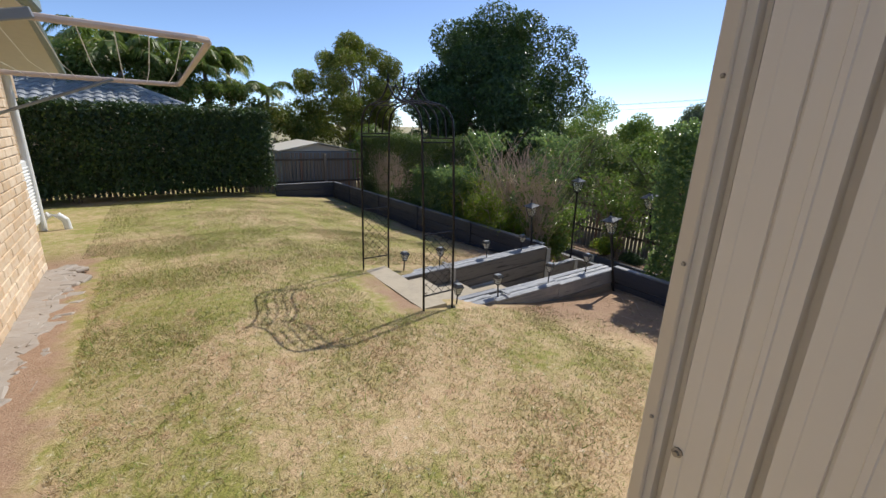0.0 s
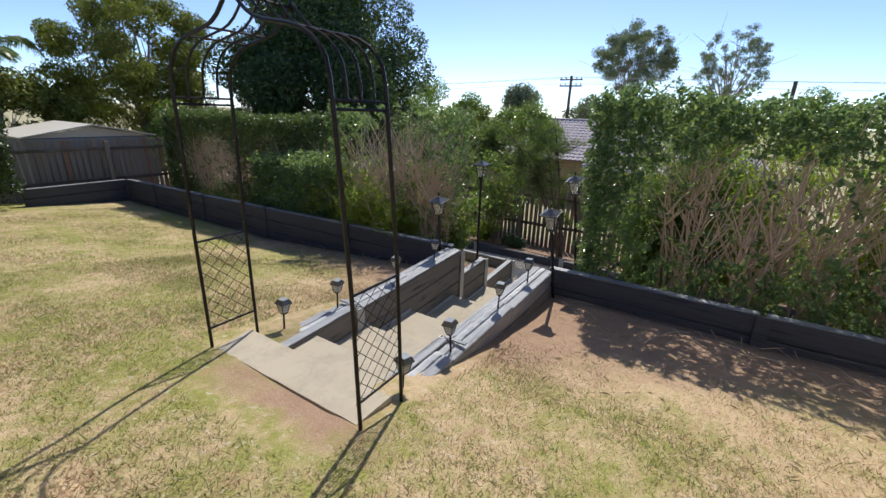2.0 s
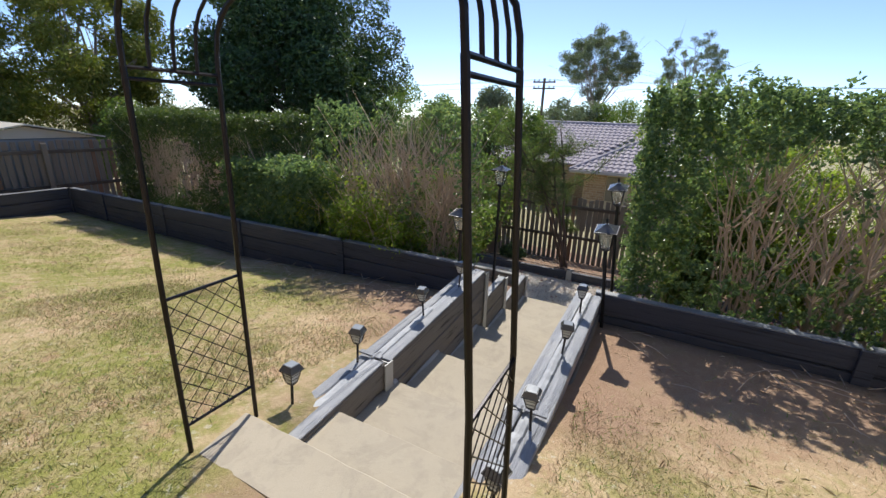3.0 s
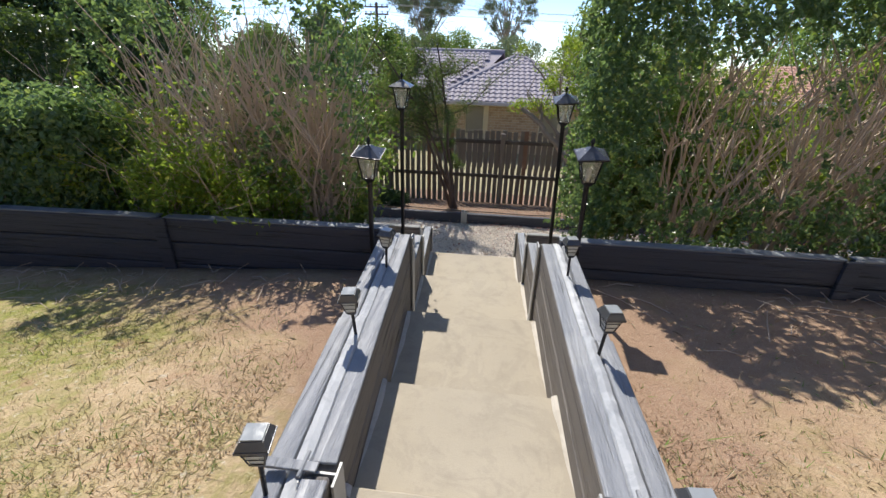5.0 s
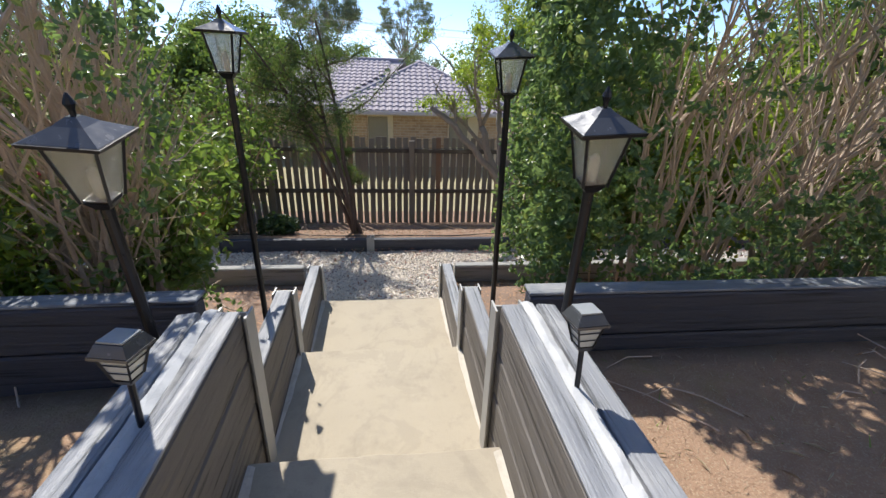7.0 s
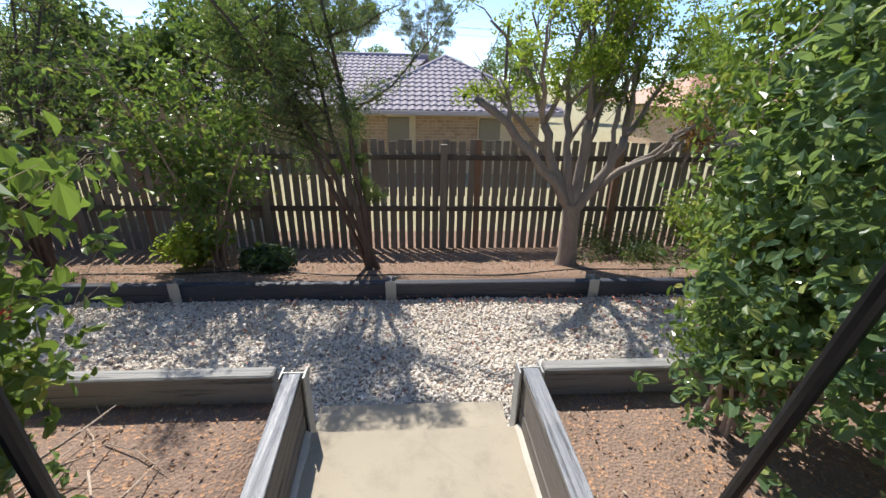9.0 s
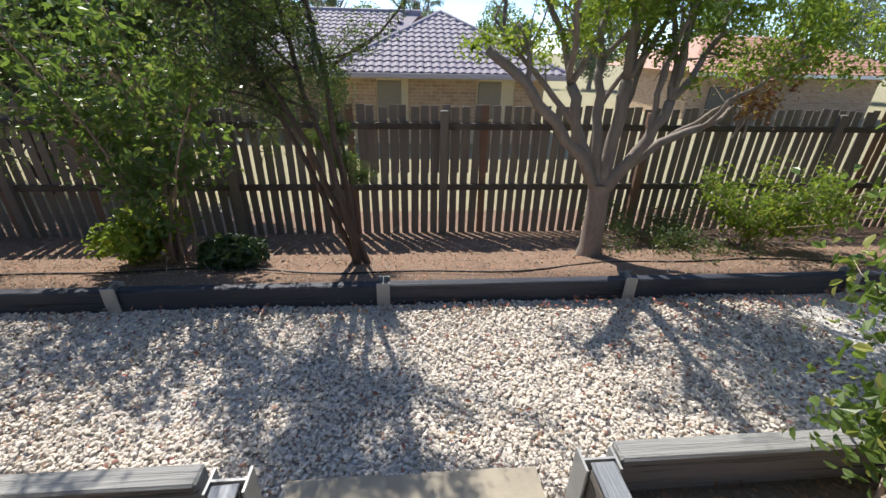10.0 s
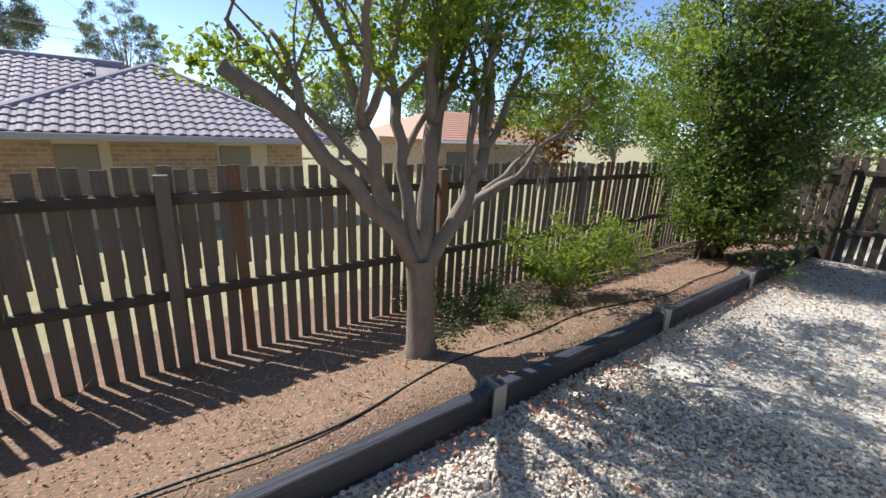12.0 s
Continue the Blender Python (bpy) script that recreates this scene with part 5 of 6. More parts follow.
twiggy("leaning leafy bush with pink flowers beside the steps", "bush", "bush", (6.45, 5.35, -1.10), 12, 1.25, 0.5, (0.0, -0.15), 0.010, 3600, "leaf_shrub", 0.06, 36, "twig", 0.55, 0.06, 0.35, 0.45, 7)
twiggy("bare brown twiggy shrub stems beside the steps", "bush", "bush", (6.1, 5.6, -1.10), 14, 1.8, 0.7, (0.0, -0.1), 0.012, 2600, "leaf_shrub", 0.06, 91, "twig", 0.5, 0.06, 0.4, 0.4, 9)
twiggy("sprays of withered red leaves on the tree by the fence", "branch", "branch", (9.95, 0.85, -0.4), 5, 0.75, 0.35, (-0.1, -0.1), 0.008, 420, "leaf_red", 0.06, 141, "bark", 0.45, 0.05, 0.3, 0.5, 6)
for px, py, hh in ((6.72, 1.35, 2.2), (6.78, 0.4, 2.3)):
    twiggy("leafy yellow green shrub in the bed behind the tall hedge", "bush", "bush", (px, py, -1.10), 9, hh, 0.38, (0, 0), 0.012, 4600, "leaf_bright", 0.05, int(310 + px * 10 + py), "twig", 0.6, 0.08, 0.3, 0.3, 9)
twiggy("low dark twiggy ground cover beside the paling fence", "bush", "bush", (10.35, 1.05, -1.70), 30, 0.32, 1.15, (0, 0), 0.006, 3800, "leaf_dark", 0.032, 301, "twigdark", 0.55, 0.05, 0.3, 0.6, 6)
twiggy("low leafy plant with yellowing leaves under the bushes", "bush", "bush", (9.85, 6.4, -1.62), 12, 0.5, 0.6, (0, 0), 0.007, 1500, "leaf_bright", 0.06, 302, "twigdark", 0.6, 0.05, 0.3, 0.6, 6)
for i, (px, py, hh) in enumerate(((6.85, 2.45, 1.9), (6.95, 1.7, 2.1), (6.98, 2.1, 2.3))):
    twiggy("leafy bright green shoots at the hedge's end", "bush", "bush", (px, py, -1.10), 8, hh, 0.30, (0.06, 0.06), 0.010, 7000, "leaf_shrub", 0.042, 37 + 60 * i, "twig", 0.6, 0.07, 0.26, 0.24, 10)


for i, (px, py, hh) in enumerate(((5.7, 5.7, 1.3), (5.7, 6.1, 1.5), (5.65, 6.6, 1.7), (5.85, 7.3, 1.3))):
    twiggy("leafy bright green suckers at the foot of the twiggy hedge", "bush", "bush", (px, py, -1.08), 9, hh, 0.42, (-0.1, 0), 0.012, 4600, "leaf_bright", 0.048, 201 + i, "twig", 0.5, 0.06, 0.3, 0.4, 7)


def pink_flowers():
    rng = np.random.default_rng(4)
    for k, (x, y, z) in enumerate(((6.55, 5.05, -0.25), (6.3, 5.3, 0.35), (6.1, 5.6, 0.1), (5.6, 6.2, -0.5))):
        o = thing("flower", (x, y, z), "small drooping pink bottlebrush flower on a twig", "flower", "pink flowers")
        P = rng.normal(0, 0.010, (40, 3)) + np.array([x, y, z])
        part("petal", leaf_mesh("petal", P, rng.normal(0, 1, (40, 3)), 0.025, 0.3, 0.8, rng=rng), "flower", o)


pink_flowers()
bush("small dark leafy plant at the foot of the fence", (9.7, 5.5, -1.6), [(9.7, 5.5, -1.45, 0.22, 0.3, 0.16)], 1500, "leaf_deep", 0.08, 35, 6, 0.25, 0.006)


def palm(at, h, n, length, seed, lean=0.0):
    rng = np.random.default_rng(seed)
    o = thing("palm_tree", at, "slender palm with arching yellow green fronds behind the hedge", "palm tree", "palms behind the hedge")
    x, y, z = at
    g = Geo().tube([(x, y, z - 0.1), (x + lean * 0.4, y, z + h * 0.5), (x + lean, y, z + h)], [0.14, 0.10, 0.08], 8, False)
    part("trunk", g, "bark", o)
    c = np.array([x + lean, y, z + h])
    for i in range(n):
        a, up, ln = rng.uniform(0, 6.28), rng.uniform(0.3, 1.5), length * rng.uniform(0.75, 1.1)
        t = np.linspace(0, 1, 12)
        d = np.array([math.cos(a), math.sin(a), 0])
        q = c + np.outer(t * ln * 0.8, d)
        q[:, 2] += ln * (up * t * 0.85 - (0.35 + up * 0.5) * t ** 2.4)
        g = Geo().tube(q, 0.016 * (1 - 0.8 * t), 4, False)
        fr = part("frond", g, "leaf_palm", o)
        s = np.array([-math.sin(a), math.cos(a), 0])
        V, F = [], []
        for k in np.linspace(1.5, 10.8, 44):
            j = int(k)
            p = q[j] + (q[j + 1] - q[j]) * (k - j)
            for sg in (-1, 1):
                l = ln * 0.26 * math.sin(math.pi * min(1, 0.12 + k / 12.5)) + 0.05
                e = p + s * sg * l * 0.8 + (q[j + 1] - q[j]) * 1.1 + np.array([0, 0, -l * rng.uniform(0.3, 0.8)])
                b = unit(q[j + 1] - q[j]) * 0.022
                m = (p + e) / 2 + np.array([0, 0, 0.05 * ln])
                i0 = len(V)
                V += [p - b, p + b, m + b, e, m - b]
                F.append((i0, i0 + 1, i0 + 2, i0 + 3, i0 + 4))
        part("frond_blade", Geo().add(V, F), "leaf_palm", fr, local=False)


palm((2.6, 21.0, -1.0), 4.9, 13, 2.3, 51)
palm((0.7, 22.5, -1.0), 5.0, 12, 2.4, 52)
palm((-0.6, 21.5, -1.0), 5.1, 13, 2.2, 53)
palm((1.6, 19.8, -1.0), 4.4, 13, 2.3, 60)
palm((3.6, 21.8, -1.0), 4.7, 12, 2.2, 61)
palm((-0.2, 19.9, -1.0), 4.5, 13, 2.3, 62)
palm((4.6, 20.5, -1.0), 3.7, 11, 1.8, 54, 0.3)
palm((-2.2, 22.5, -1.0), 4.9, 12, 2.3, 59)
bush("dense tropical shrubs behind the tall boundary hedge", (0.5, 19.6, -1.0), scatter_clumps(70, (0.2, 20.2, 2.0, 4.4, 0.9, 2.0), 0.55, R3), 42000, "leaf_palm", 0.16, 95, 16, 2.4, 0.03)
bush("mixed tropical shrubs behind the garden shed", (4.6, 19.0, -1.0), scatter_clumps(26, (4.8, 19.4, 0.6, 2.0, 0.8, 1.4), 0.5, R3), 14000, "leaf_gold", 0.14, 55, 16, 2.0, 0.03)
bush("green shrubs behind the far hedge", (8.6, 16.8, -1.0), scatter_clumps(26, (9.0, 17.0, 0.2, 2.2, 0.9, 1.2), 0.5, R3), 12000, "leaf_shrub", 0.12, 56, 10, 1.6, 0.03)
bush("wild green shrubs beyond the paling fence", (13.0, 9.5, -2.0), scatter_clumps(40, (13.2, 9.8, 0.0, 1.2, 2.8, 1.9), 0.55, R3), 20000, "leaf_fine", 0.12, 57, 10, 2.4, 0.03, "darkbark")
bush("bushy green tree beyond the paling fence", (12.8, 6.8, -2.0), scatter_clumps(26, (12.9, 6.9, 0.9, 0.8, 1.1, 0.9), 0.4, R3), 9000, "leaf_shrub", 0.09, 58, 8, 2.8, 0.03, "darkbark")


bush("dense shrubs behind the end fence", (10.0, -9.0, -2.0), scatter_clumps(60, (9.5, -9.5, 0.3, 6.0, 1.5, 2.2), 0.6, R3), 30000, "leaf_hedge", 0.12, 97, 16, 2.6, 0.03)
twiggy("leafless pale shrub beyond the end fence", "bush", "bush", (10.6, -6.5, -2.0), 16, 2.9, 1.3, (0, 0), 0.02, 7000, "leaf_far", 0.06, 93, "twig", 0.5, 0.08, 0.3, 0.4, 9)
twiggy("green shrubs beyond the far end of the gravel", "bush", "bush", (7.6, -6.8, -2.0), 14, 3.0, 1.8, (0, 0), 0.02, 24000, "leaf_shrub", 0.09, 94, "twig", 0.5, 0.12, 0.2, 0.4, 9)


# ---- buildings ----
def tile_field(name, p, u, v, nu, nv, material, parent, clip=None, tw=0.30, tl=0.34, lift=0.05):
    """Roof tiles as real rolls in courses: from p, along the eave u and up the slope v, kept where clip(a, b) holds."""
    p, u, v = np.array(p, float), unit(np.array(u, float)), unit(np.array(v, float))
    w = np.cross(u, v)
    w = -w if w[2] < 0 else w
    V, F = [], []
    prof = [(0.0, 0.0), (0.12, 0.0), (0.28, 0.75), (0.5, 1.0), (0.72, 0.75), (0.88, 0.0), (1.0, 0.0)]
    for j in range(nv):
        for i in range(nu):
            if clip and not clip((i + 0.5) * tw, (j + 0.5) * tl):
                continue
            b = len(V)
            for s in (0, 1):
                for q, h in prof:
                    V.append(p + u * (i + q) * tw + v * (j + s * 1.04) * tl + w * (h * lift * 0.9 + (lift * 0.75 if s == 0 else 0.0)))
            for k in range(6):
                F.append((b + k, b + k + 1, b + 8 + k, b + 7 + k))
            for k in range(7):
                V.append(V[b + k] - w * lift * 0.72)
            for k in range(6):
                F.append((b + 14 + k, b + 15 + k, b + 1 + k, b + k))
    g = Geo()
    g.add(V, F)
    return part(name, g, material, parent, kind="stuff")


def hip_house():
    o = thing("house", (18.5, 4.0, -2.6), "cream and buff brick house with a mauve grey tiled hip roof", "house")
    ze, ex, ax, az = -0.36, 17.0, 20.1, 1.12
    y0, y1, ym = -0.15, 5.95, 2.9
    L = lambda pts, f: Geo().add(pts, f)
    part("wall", Geo().box(19.6, 2.9, -1.6, 4.2, 5.1, 2.5), "render", o)
    part("wall", Geo().box(21.4, 9.3, -1.6, 5.0, 7.8, 2.5), "farbrick", o)
    for y, wdt, kind in ((3.0, 1.75, "farbrick"), (0.75, 0.75, "farbrick"), (5.05, 0.75, "farbrick")):
        part("wall_panel", Geo().box(17.49, y, -1.05, 0.03, wdt, 1.1), kind, o)
    for y in (1.78, 4.35):
        w = part("window", Geo().box(17.485, y, -1.0, 0.05, 0.60, 0.9, 0.01), "blind", o)
        part("pane", Geo().box(17.455, y, -1.0, 0.012, 0.54, 0.8), "blind", w)
    roof = part("roof", L([(ex, y0, ze), (ex, y1, ze), (ax, ym, az), (27, y0, ze), (27, ym, az), (24, y1, ze), (ex + 0.02, y0 + 0.02, ze - 0.05), (ex + 0.02, y1, ze - 0.05), (27, y1, ze)],
                          [(0, 2, 1), (0, 3, 4, 2), (1, 2, 4, 8), (0, 1, 8, 3)]), "tile_mauve", o)
    s = math.hypot(ax - ex, az - ze)
    tile_field("tiles", (ex, y0, ze + 0.02), (0, 1, 0), (ax - ex, 0, az - ze), int((y1 - y0) / 0.2) + 1, int(s / 0.26) + 1, "tile_mauve", roof,
               lambda a, b: b / s < 1.0 and a > b / s * (ym - y0) - 0.02 and a < (y1 - y0) - b / s * (y1 - ym) + 0.02, 0.2, 0.26, 0.034)
    # the long body behind
    part("roof", L([(18.6, 5.0, ze), (18.6, 14.5, ze), (21.9, 11.2, 1.2), (21.9, 3.4, 1.2), (25.2, 14.5, ze), (25.2, 3.0, ze)], [(0, 3, 2, 1), (2, 3, 5, 4), (1, 2, 4)]), "tile_mauve", o)
    s2 = math.hypot(3.3, 1.56)
    tile_field("tiles", (18.6, 4.0, ze + 0.02), (0, 1, 0), (3.3, 0, 1.56), 52, int(s2 / 0.26), "tile_mauve", roof, lambda a, b: a + 4.0 < 14.5 - b / s2 * 3.3 and (a + 4.0) > 5.9 - b / s2 * 2.4, 0.2, 0.26, 0.034)
    for a, b in (((ex, y0, ze), (ax, ym, az)), ((ex, y1, ze), (ax, ym, az)), ((ax, ym, az), (21.9, ym, az + 0.06)), ((21.9, 3.4, 1.22), (21.9, 11.2, 1.22))):
        part("ridge_cap", Geo().tube([a, b], 0.09, 8), "tile_mauve", o)
    part("gutter", Geo().box(ex - 0.04, (y0 + y1) / 2, ze - 0.03, 0.1, y1 - y0, 0.11, 0.01), "gutter", o, "pale mauve gutter")
    part("eave", Geo().box(ex + 0.3, (y0 + y1) / 2, ze - 0.09, 0.6, y1 - y0 - 0.1, 0.02), "soffit", o)


hip_house()


def red_house():
    o = thing("house", (24, -11.5, -2.8), "brick house with a low terracotta tiled roof", "house")
    part("wall", Geo().box(26, -11.8, -1.7, 5, 8.4, 2.4), "farbrick", o)
    roof = part("roof", Geo().add([(22.5, -16.8, -0.45), (22.5, -7.1, -0.45), (26.5, -9.6, 0.95), (26.5, -14.2, 0.95), (30.5, -7.1, -0.45), (30.5, -16.8, -0.45)], [(0, 1, 2, 3), (1, 4, 2), (2, 4, 5, 3), (0, 3, 5)][:4]), "tile_red", o)
    s = math.hypot(4, 1.4)
    tile_field("tiles", (22.5, -16.8, -0.44), (0, 1, 0), (4, 0, 1.4), 40, int(s / 0.3), "tile_red", roof, lambda a, b: a > b / s * 2.5 and a < 9.7 - b / s * 2.5, 0.24, 0.3, 0.03)
    part("gutter", Geo().box(22.45, -11.95, -0.5, 0.1, 9.7, 0.12, 0.01), "white", o)
    part("window", Geo().box(23.47, -9.2, -1.5, 0.05, 1.4, 1.0, 0.01), "pane", o)


red_house()


def north_house():
    o = thing("house", (-4, 20, -1), "house with a grey tiled roof behind the tall hedge", "house")
    part("wall", Geo().box(-6.0, 22.5, 0.4, 13.5, 8.5, 2.8), "farbrick", o)
    ze = 1.92
    roof = part("roof", Geo().add([(-13.5, 17.6, ze), (1.5, 17.6, ze), (-3.6, 22.7, ze + 2.1), (-13.5, 22.7, ze + 2.1), (1.5, 27.8, ze), (-13.5, 27.8, ze)], [(0, 1, 2, 3), (1, 4, 2), (2, 4, 5, 3)]), "tile_grey", o)
    s = math.hypot(5.1, 2.1)
    tile_field("tiles", (-8.5, 17.6, ze + 0.02), (1, 0, 0), (0, 5.1, 2.1), 34, int(s / 0.34), "tile_grey", roof, lambda a, b: a < 10.0 - b / s * 5.1, 0.3, 0.34, 0.055)
    part("ridge_cap", Geo().tube([(1.5, 17.6, ze + 0.04), (-3.6, 22.7, ze + 2.16)], 0.1, 8), "tile_grey", o)
    part("gutter", Geo().box(-6, 17.54, ze - 0.06, 15.1, 0.12, 0.13, 0.01), "fascia", o)


north_house()


def garden_shed():
    o = thing("garden_shed", (5.0, 15.8, -1.0), "small blue grey shed with a cream gable roof behind the fence", "shed")
    x0, x1, y0, y1, z = 3.75, 6.3, 14.65, 17.0, 0.62
    part("wall", Geo().box((x0 + x1) / 2, (y0 + y1) / 2, -0.2, x1 - x0 - 0.1, y1 - y0 - 0.1, 1.62), "shedwall", o)
    xm = (x0 + x1) / 2
    part("gable", Geo().add([(x0 + 0.05, y0 + 0.04, z), (x1 - 0.05, y0 + 0.04, z), (xm, y0 + 0.04, z + 0.24)] + [(x0 + 0.05, y0 + 0.08, z), (x1 - 0.05, y0 + 0.08, z), (xm, y0 + 0.08, z + 0.24)], [(0, 1, 2), (5, 4, 3), (0, 3, 4, 1), (1, 4, 5, 2), (2, 5, 3, 0)]), "shedroof", o)
    for a, b in ((x0 - 0.08, xm), (x1 + 0.08, xm)):
        g = Geo().add([(a, y0 - 0.1, z), (b, y0 - 0.1, z + 0.27), (b, y1, z + 0.27), (a, y1, z), (a, y0 - 0.1, z + 0.03), (b, y0 - 0.1, z + 0.3), (b, y1, z + 0.3), (a, y1, z + 0.03)],
                      [(3, 2, 1, 0), (4, 5, 6, 7), (0, 1, 5, 4), (1, 2, 6, 5), (2, 3, 7, 6), (3, 0, 4, 7)])
        part("roof_sheet", g, "shedroof", o)


garden_shed()


def steel_shed():
    """The clad shed at the camera's side: the wall that faces the lawn, the end wall and the slab."""
    o = thing("steel_shed", (2.5, -1.0, 0), "cream ribbed steel shed on a concrete slab", "shed", kind="structure")
    x0, x1, y1, y2, y0, z0, z1 = 0.86, 4.10, 0.485, 0.26, -3.2, 0.0, 2.25
    V, F = [], []

    def sheet(p, q, out):
        p, q, out = np.array(p, float), np.array(q, float), np.array(out, float)
        d = q - p
        ln = np.linalg.norm(d)
        d /= ln
        pts, s = [], 0.0
        while s < ln:
            for a, h in ((0.0, 0.0), (0.020, 0.0), (0.023, -0.028), (0.036, -0.028), (0.039, 0.0), (0.060, 0.001), (0.062, 0.0), (0.097, 0.0), (0.099, -0.005), (0.104, 0.0), (0.128, 0.0), (0.130, 0.003), (0.138, 0.003), (0.140, 0.0)):
                if s + a <= ln:
                    pts.append(p + d * (s + a) + out * h)
            s += 0.141
        pts.append(q)
        b = len(V)
        for e in pts:
            V.append((e[0], e[1], z0))
            V.append((e[0], e[1], z1))
        for k in range(len(pts) - 1):
            F.append((b + 2 * k, b + 2 * k + 2, b + 2 * k + 3, b + 2 * k + 1))

    sheet((x0, y1, 0), (x0, y0, 0), (-1, 0, 0))
    sheet((x0, y1, 0), (x1, y2, 0), (0, 1, 0))
    sheet((x1, y2, 0), (x1, y0, 0), (1, 0, 0))
    sheet((x1, y0, 0), (x0, y0, 0), (0, -1, 0))
    part("cladding", Geo().add(V, F), "cream", o)
    part("roof", Geo().box((x0 + x1) / 2, (y0 + y2) / 2, z1 + 0.03, x1 - x0 + 0.1, y2 - y0 + 0.1, 0.06, 0.01), "cream", o)
    g = Geo().box(x0 - 0.012, y1 + 0.004, 1.12, 0.014, 0.026, 2.25, 0.003)
    part("corner_trim", g, "cream_trim", o)
    for z in (0.18, 0.48, 0.78, 1.09, 1.395, 1.69, 2.0):
        part("screw", Geo().tube([(x0 - 0.020, y1 - 0.001, z), (x0 - 0.024, y1 - 0.001, z)], [0.0045, 0.003], 6), "screw", o)
    part("screw", Geo().tube([(x0, 0.435, 1.035), (x0 - 0.005, 0.435, 1.035), (x0 - 0.006, 0.435, 1.035), (x0 - 0.012, 0.435, 1.035)], [0.010, 0.010, 0.0055, 0.005], 8), "screw", o)
    v = [(x0 + 0.01, y0, -0.6), (x1 + 0.05, y0, -0.6), (x1 + 0.05, y2 + 0.05, -0.6), (x0 + 0.01, y1 - 0.01, -0.6)]
    part("slab", Geo().add(v + [(a, b, -0.01) for a, b, c in v], [(3, 2, 1, 0), (4, 5, 6, 7), (0, 1, 5, 4), (1, 2, 6, 5), (2, 3, 7, 6), (3, 0, 4, 7)]), "slab", o)


steel_shed()


def own_house():
    o = thing("house", (-1.0, 5.9, 0), "sandstone coloured brick house wall with deep eaves", "house", kind="structure")
    X = -0.9
    part("wall", Geo().box(X - 0.13, 1.0, 1.2, 0.22, 9.98, 2.5), "mortar", o)
    part("wall", Geo().box(-1.6, 5.88, 1.2, 1.2, 0.2, 2.5), "mortar", o)
    part("wall", Geo().box(-2.2, 10.0, 1.2, 0.2, 8.2, 2.5), "farbrick", o)
    rng = np.random.default_rng(3)
    me = Geo().box(0, 0, 0, 0.02, 0.228, 0.076, 0.005).mesh("brick")
    me.materials.append(M["brick"])
    half = Geo().box(0, 0, 0, 0.02, 0.108, 0.076, 0.005).mesh("brick")
    half.materials.append(M["brick"])
    for r in range(28):
        z = 0.04 + r * 0.086
        odd = r % 2
        y = 6.0
        first = True
        while y > 3.6:
            w = 0.108 if (first and odd) else 0.228
            b = part("brick", half if w < 0.2 else me, "brick", o, local=True)
            b.location = (X - 0.012 + rng.normal(0, 0.0012) + 1.0, y - w / 2 - 5.9, z)
            y -= w + 0.01
            first = False
    part("soffit", Geo().box(-0.95, 0.7, 2.46, 0.8, 10.2, 0.03), "soffit", o)
    part("gutter", Geo().box(-0.52, 0.7, 2.53, 0.1, 10.2, 0.12, 0.02), "fascia", o)
    slope = [(-0.62, 5.85, 2.56), (-0.76, 9.1, 2.17), (-3.4, 9.1, 2.17), (-3.4, 5.85, 2.56)]
    part("patio_roof", Geo().add(slope + [(a, b, c + 0.04) for a, b, c in slope], [(0, 1, 2, 3), (7, 6, 5, 4), (0, 4, 5, 1), (1, 5, 6, 2), (2, 6, 7, 3), (3, 7, 4, 0)]), "soffit", o)
    part("patio_gutter", Geo().tube([(-0.60, 5.85, 2.58), (-0.74, 9.1, 2.19)], 0.045, 8), "fascia", o)
    part("patio_gutter", Geo().tube([(-0.74, 9.14, 2.18), (-3.4, 9.14, 2.18)], 0.03, 8), "fascia", o)
    part("roof", Geo().add([(-1.05, -3.6, 2.53), (-1.05, 10.4, 2.53), (-5.0, 6.4, 4.1), (-5.0, 0.4, 4.1), (-9, -3.6, 2.5), (-9, 10.4, 2.5)], [(0, 1, 2, 3), (1, 5, 2), (2, 5, 4, 3), (0, 3, 4)]), "tile_grey", o)
    part("downpipe", Geo().tube([(-1.37, 9.05, 2.2), (-1.37, 9.05, 0.05), (-1.37, 9.05, -0.15)], 0.05, 12), "white", o)
    part("pipe_elbow", Geo().tube([(-1.42, 9.3, -0.25), (-1.40, 9.3, -0.06), (-1.32, 9.3, 0.0), (-1.2, 9.3, -0.02), (-1.12, 9.3, -0.1), (-1.1, 9.3, -0.3)], 0.055, 12), "white", o)


own_house()


def louvre_box():
    o = thing("air_conditioner", (-1.7, 8.9, -0.1), "white louvred outdoor unit beside the brick house wall", "air conditioner")
    part("casing", Geo().box(-1.6, 8.6, 0.42, 0.45, 1.0, 0.98, 0.02), "white", o)
    for k in range(16):
        part("louvre", Geo().box(-1.37, 8.6, 0.05 + k * 0.05, 0.02, 0.86, 0.022, 0.004), "white", o)


louvre_box()


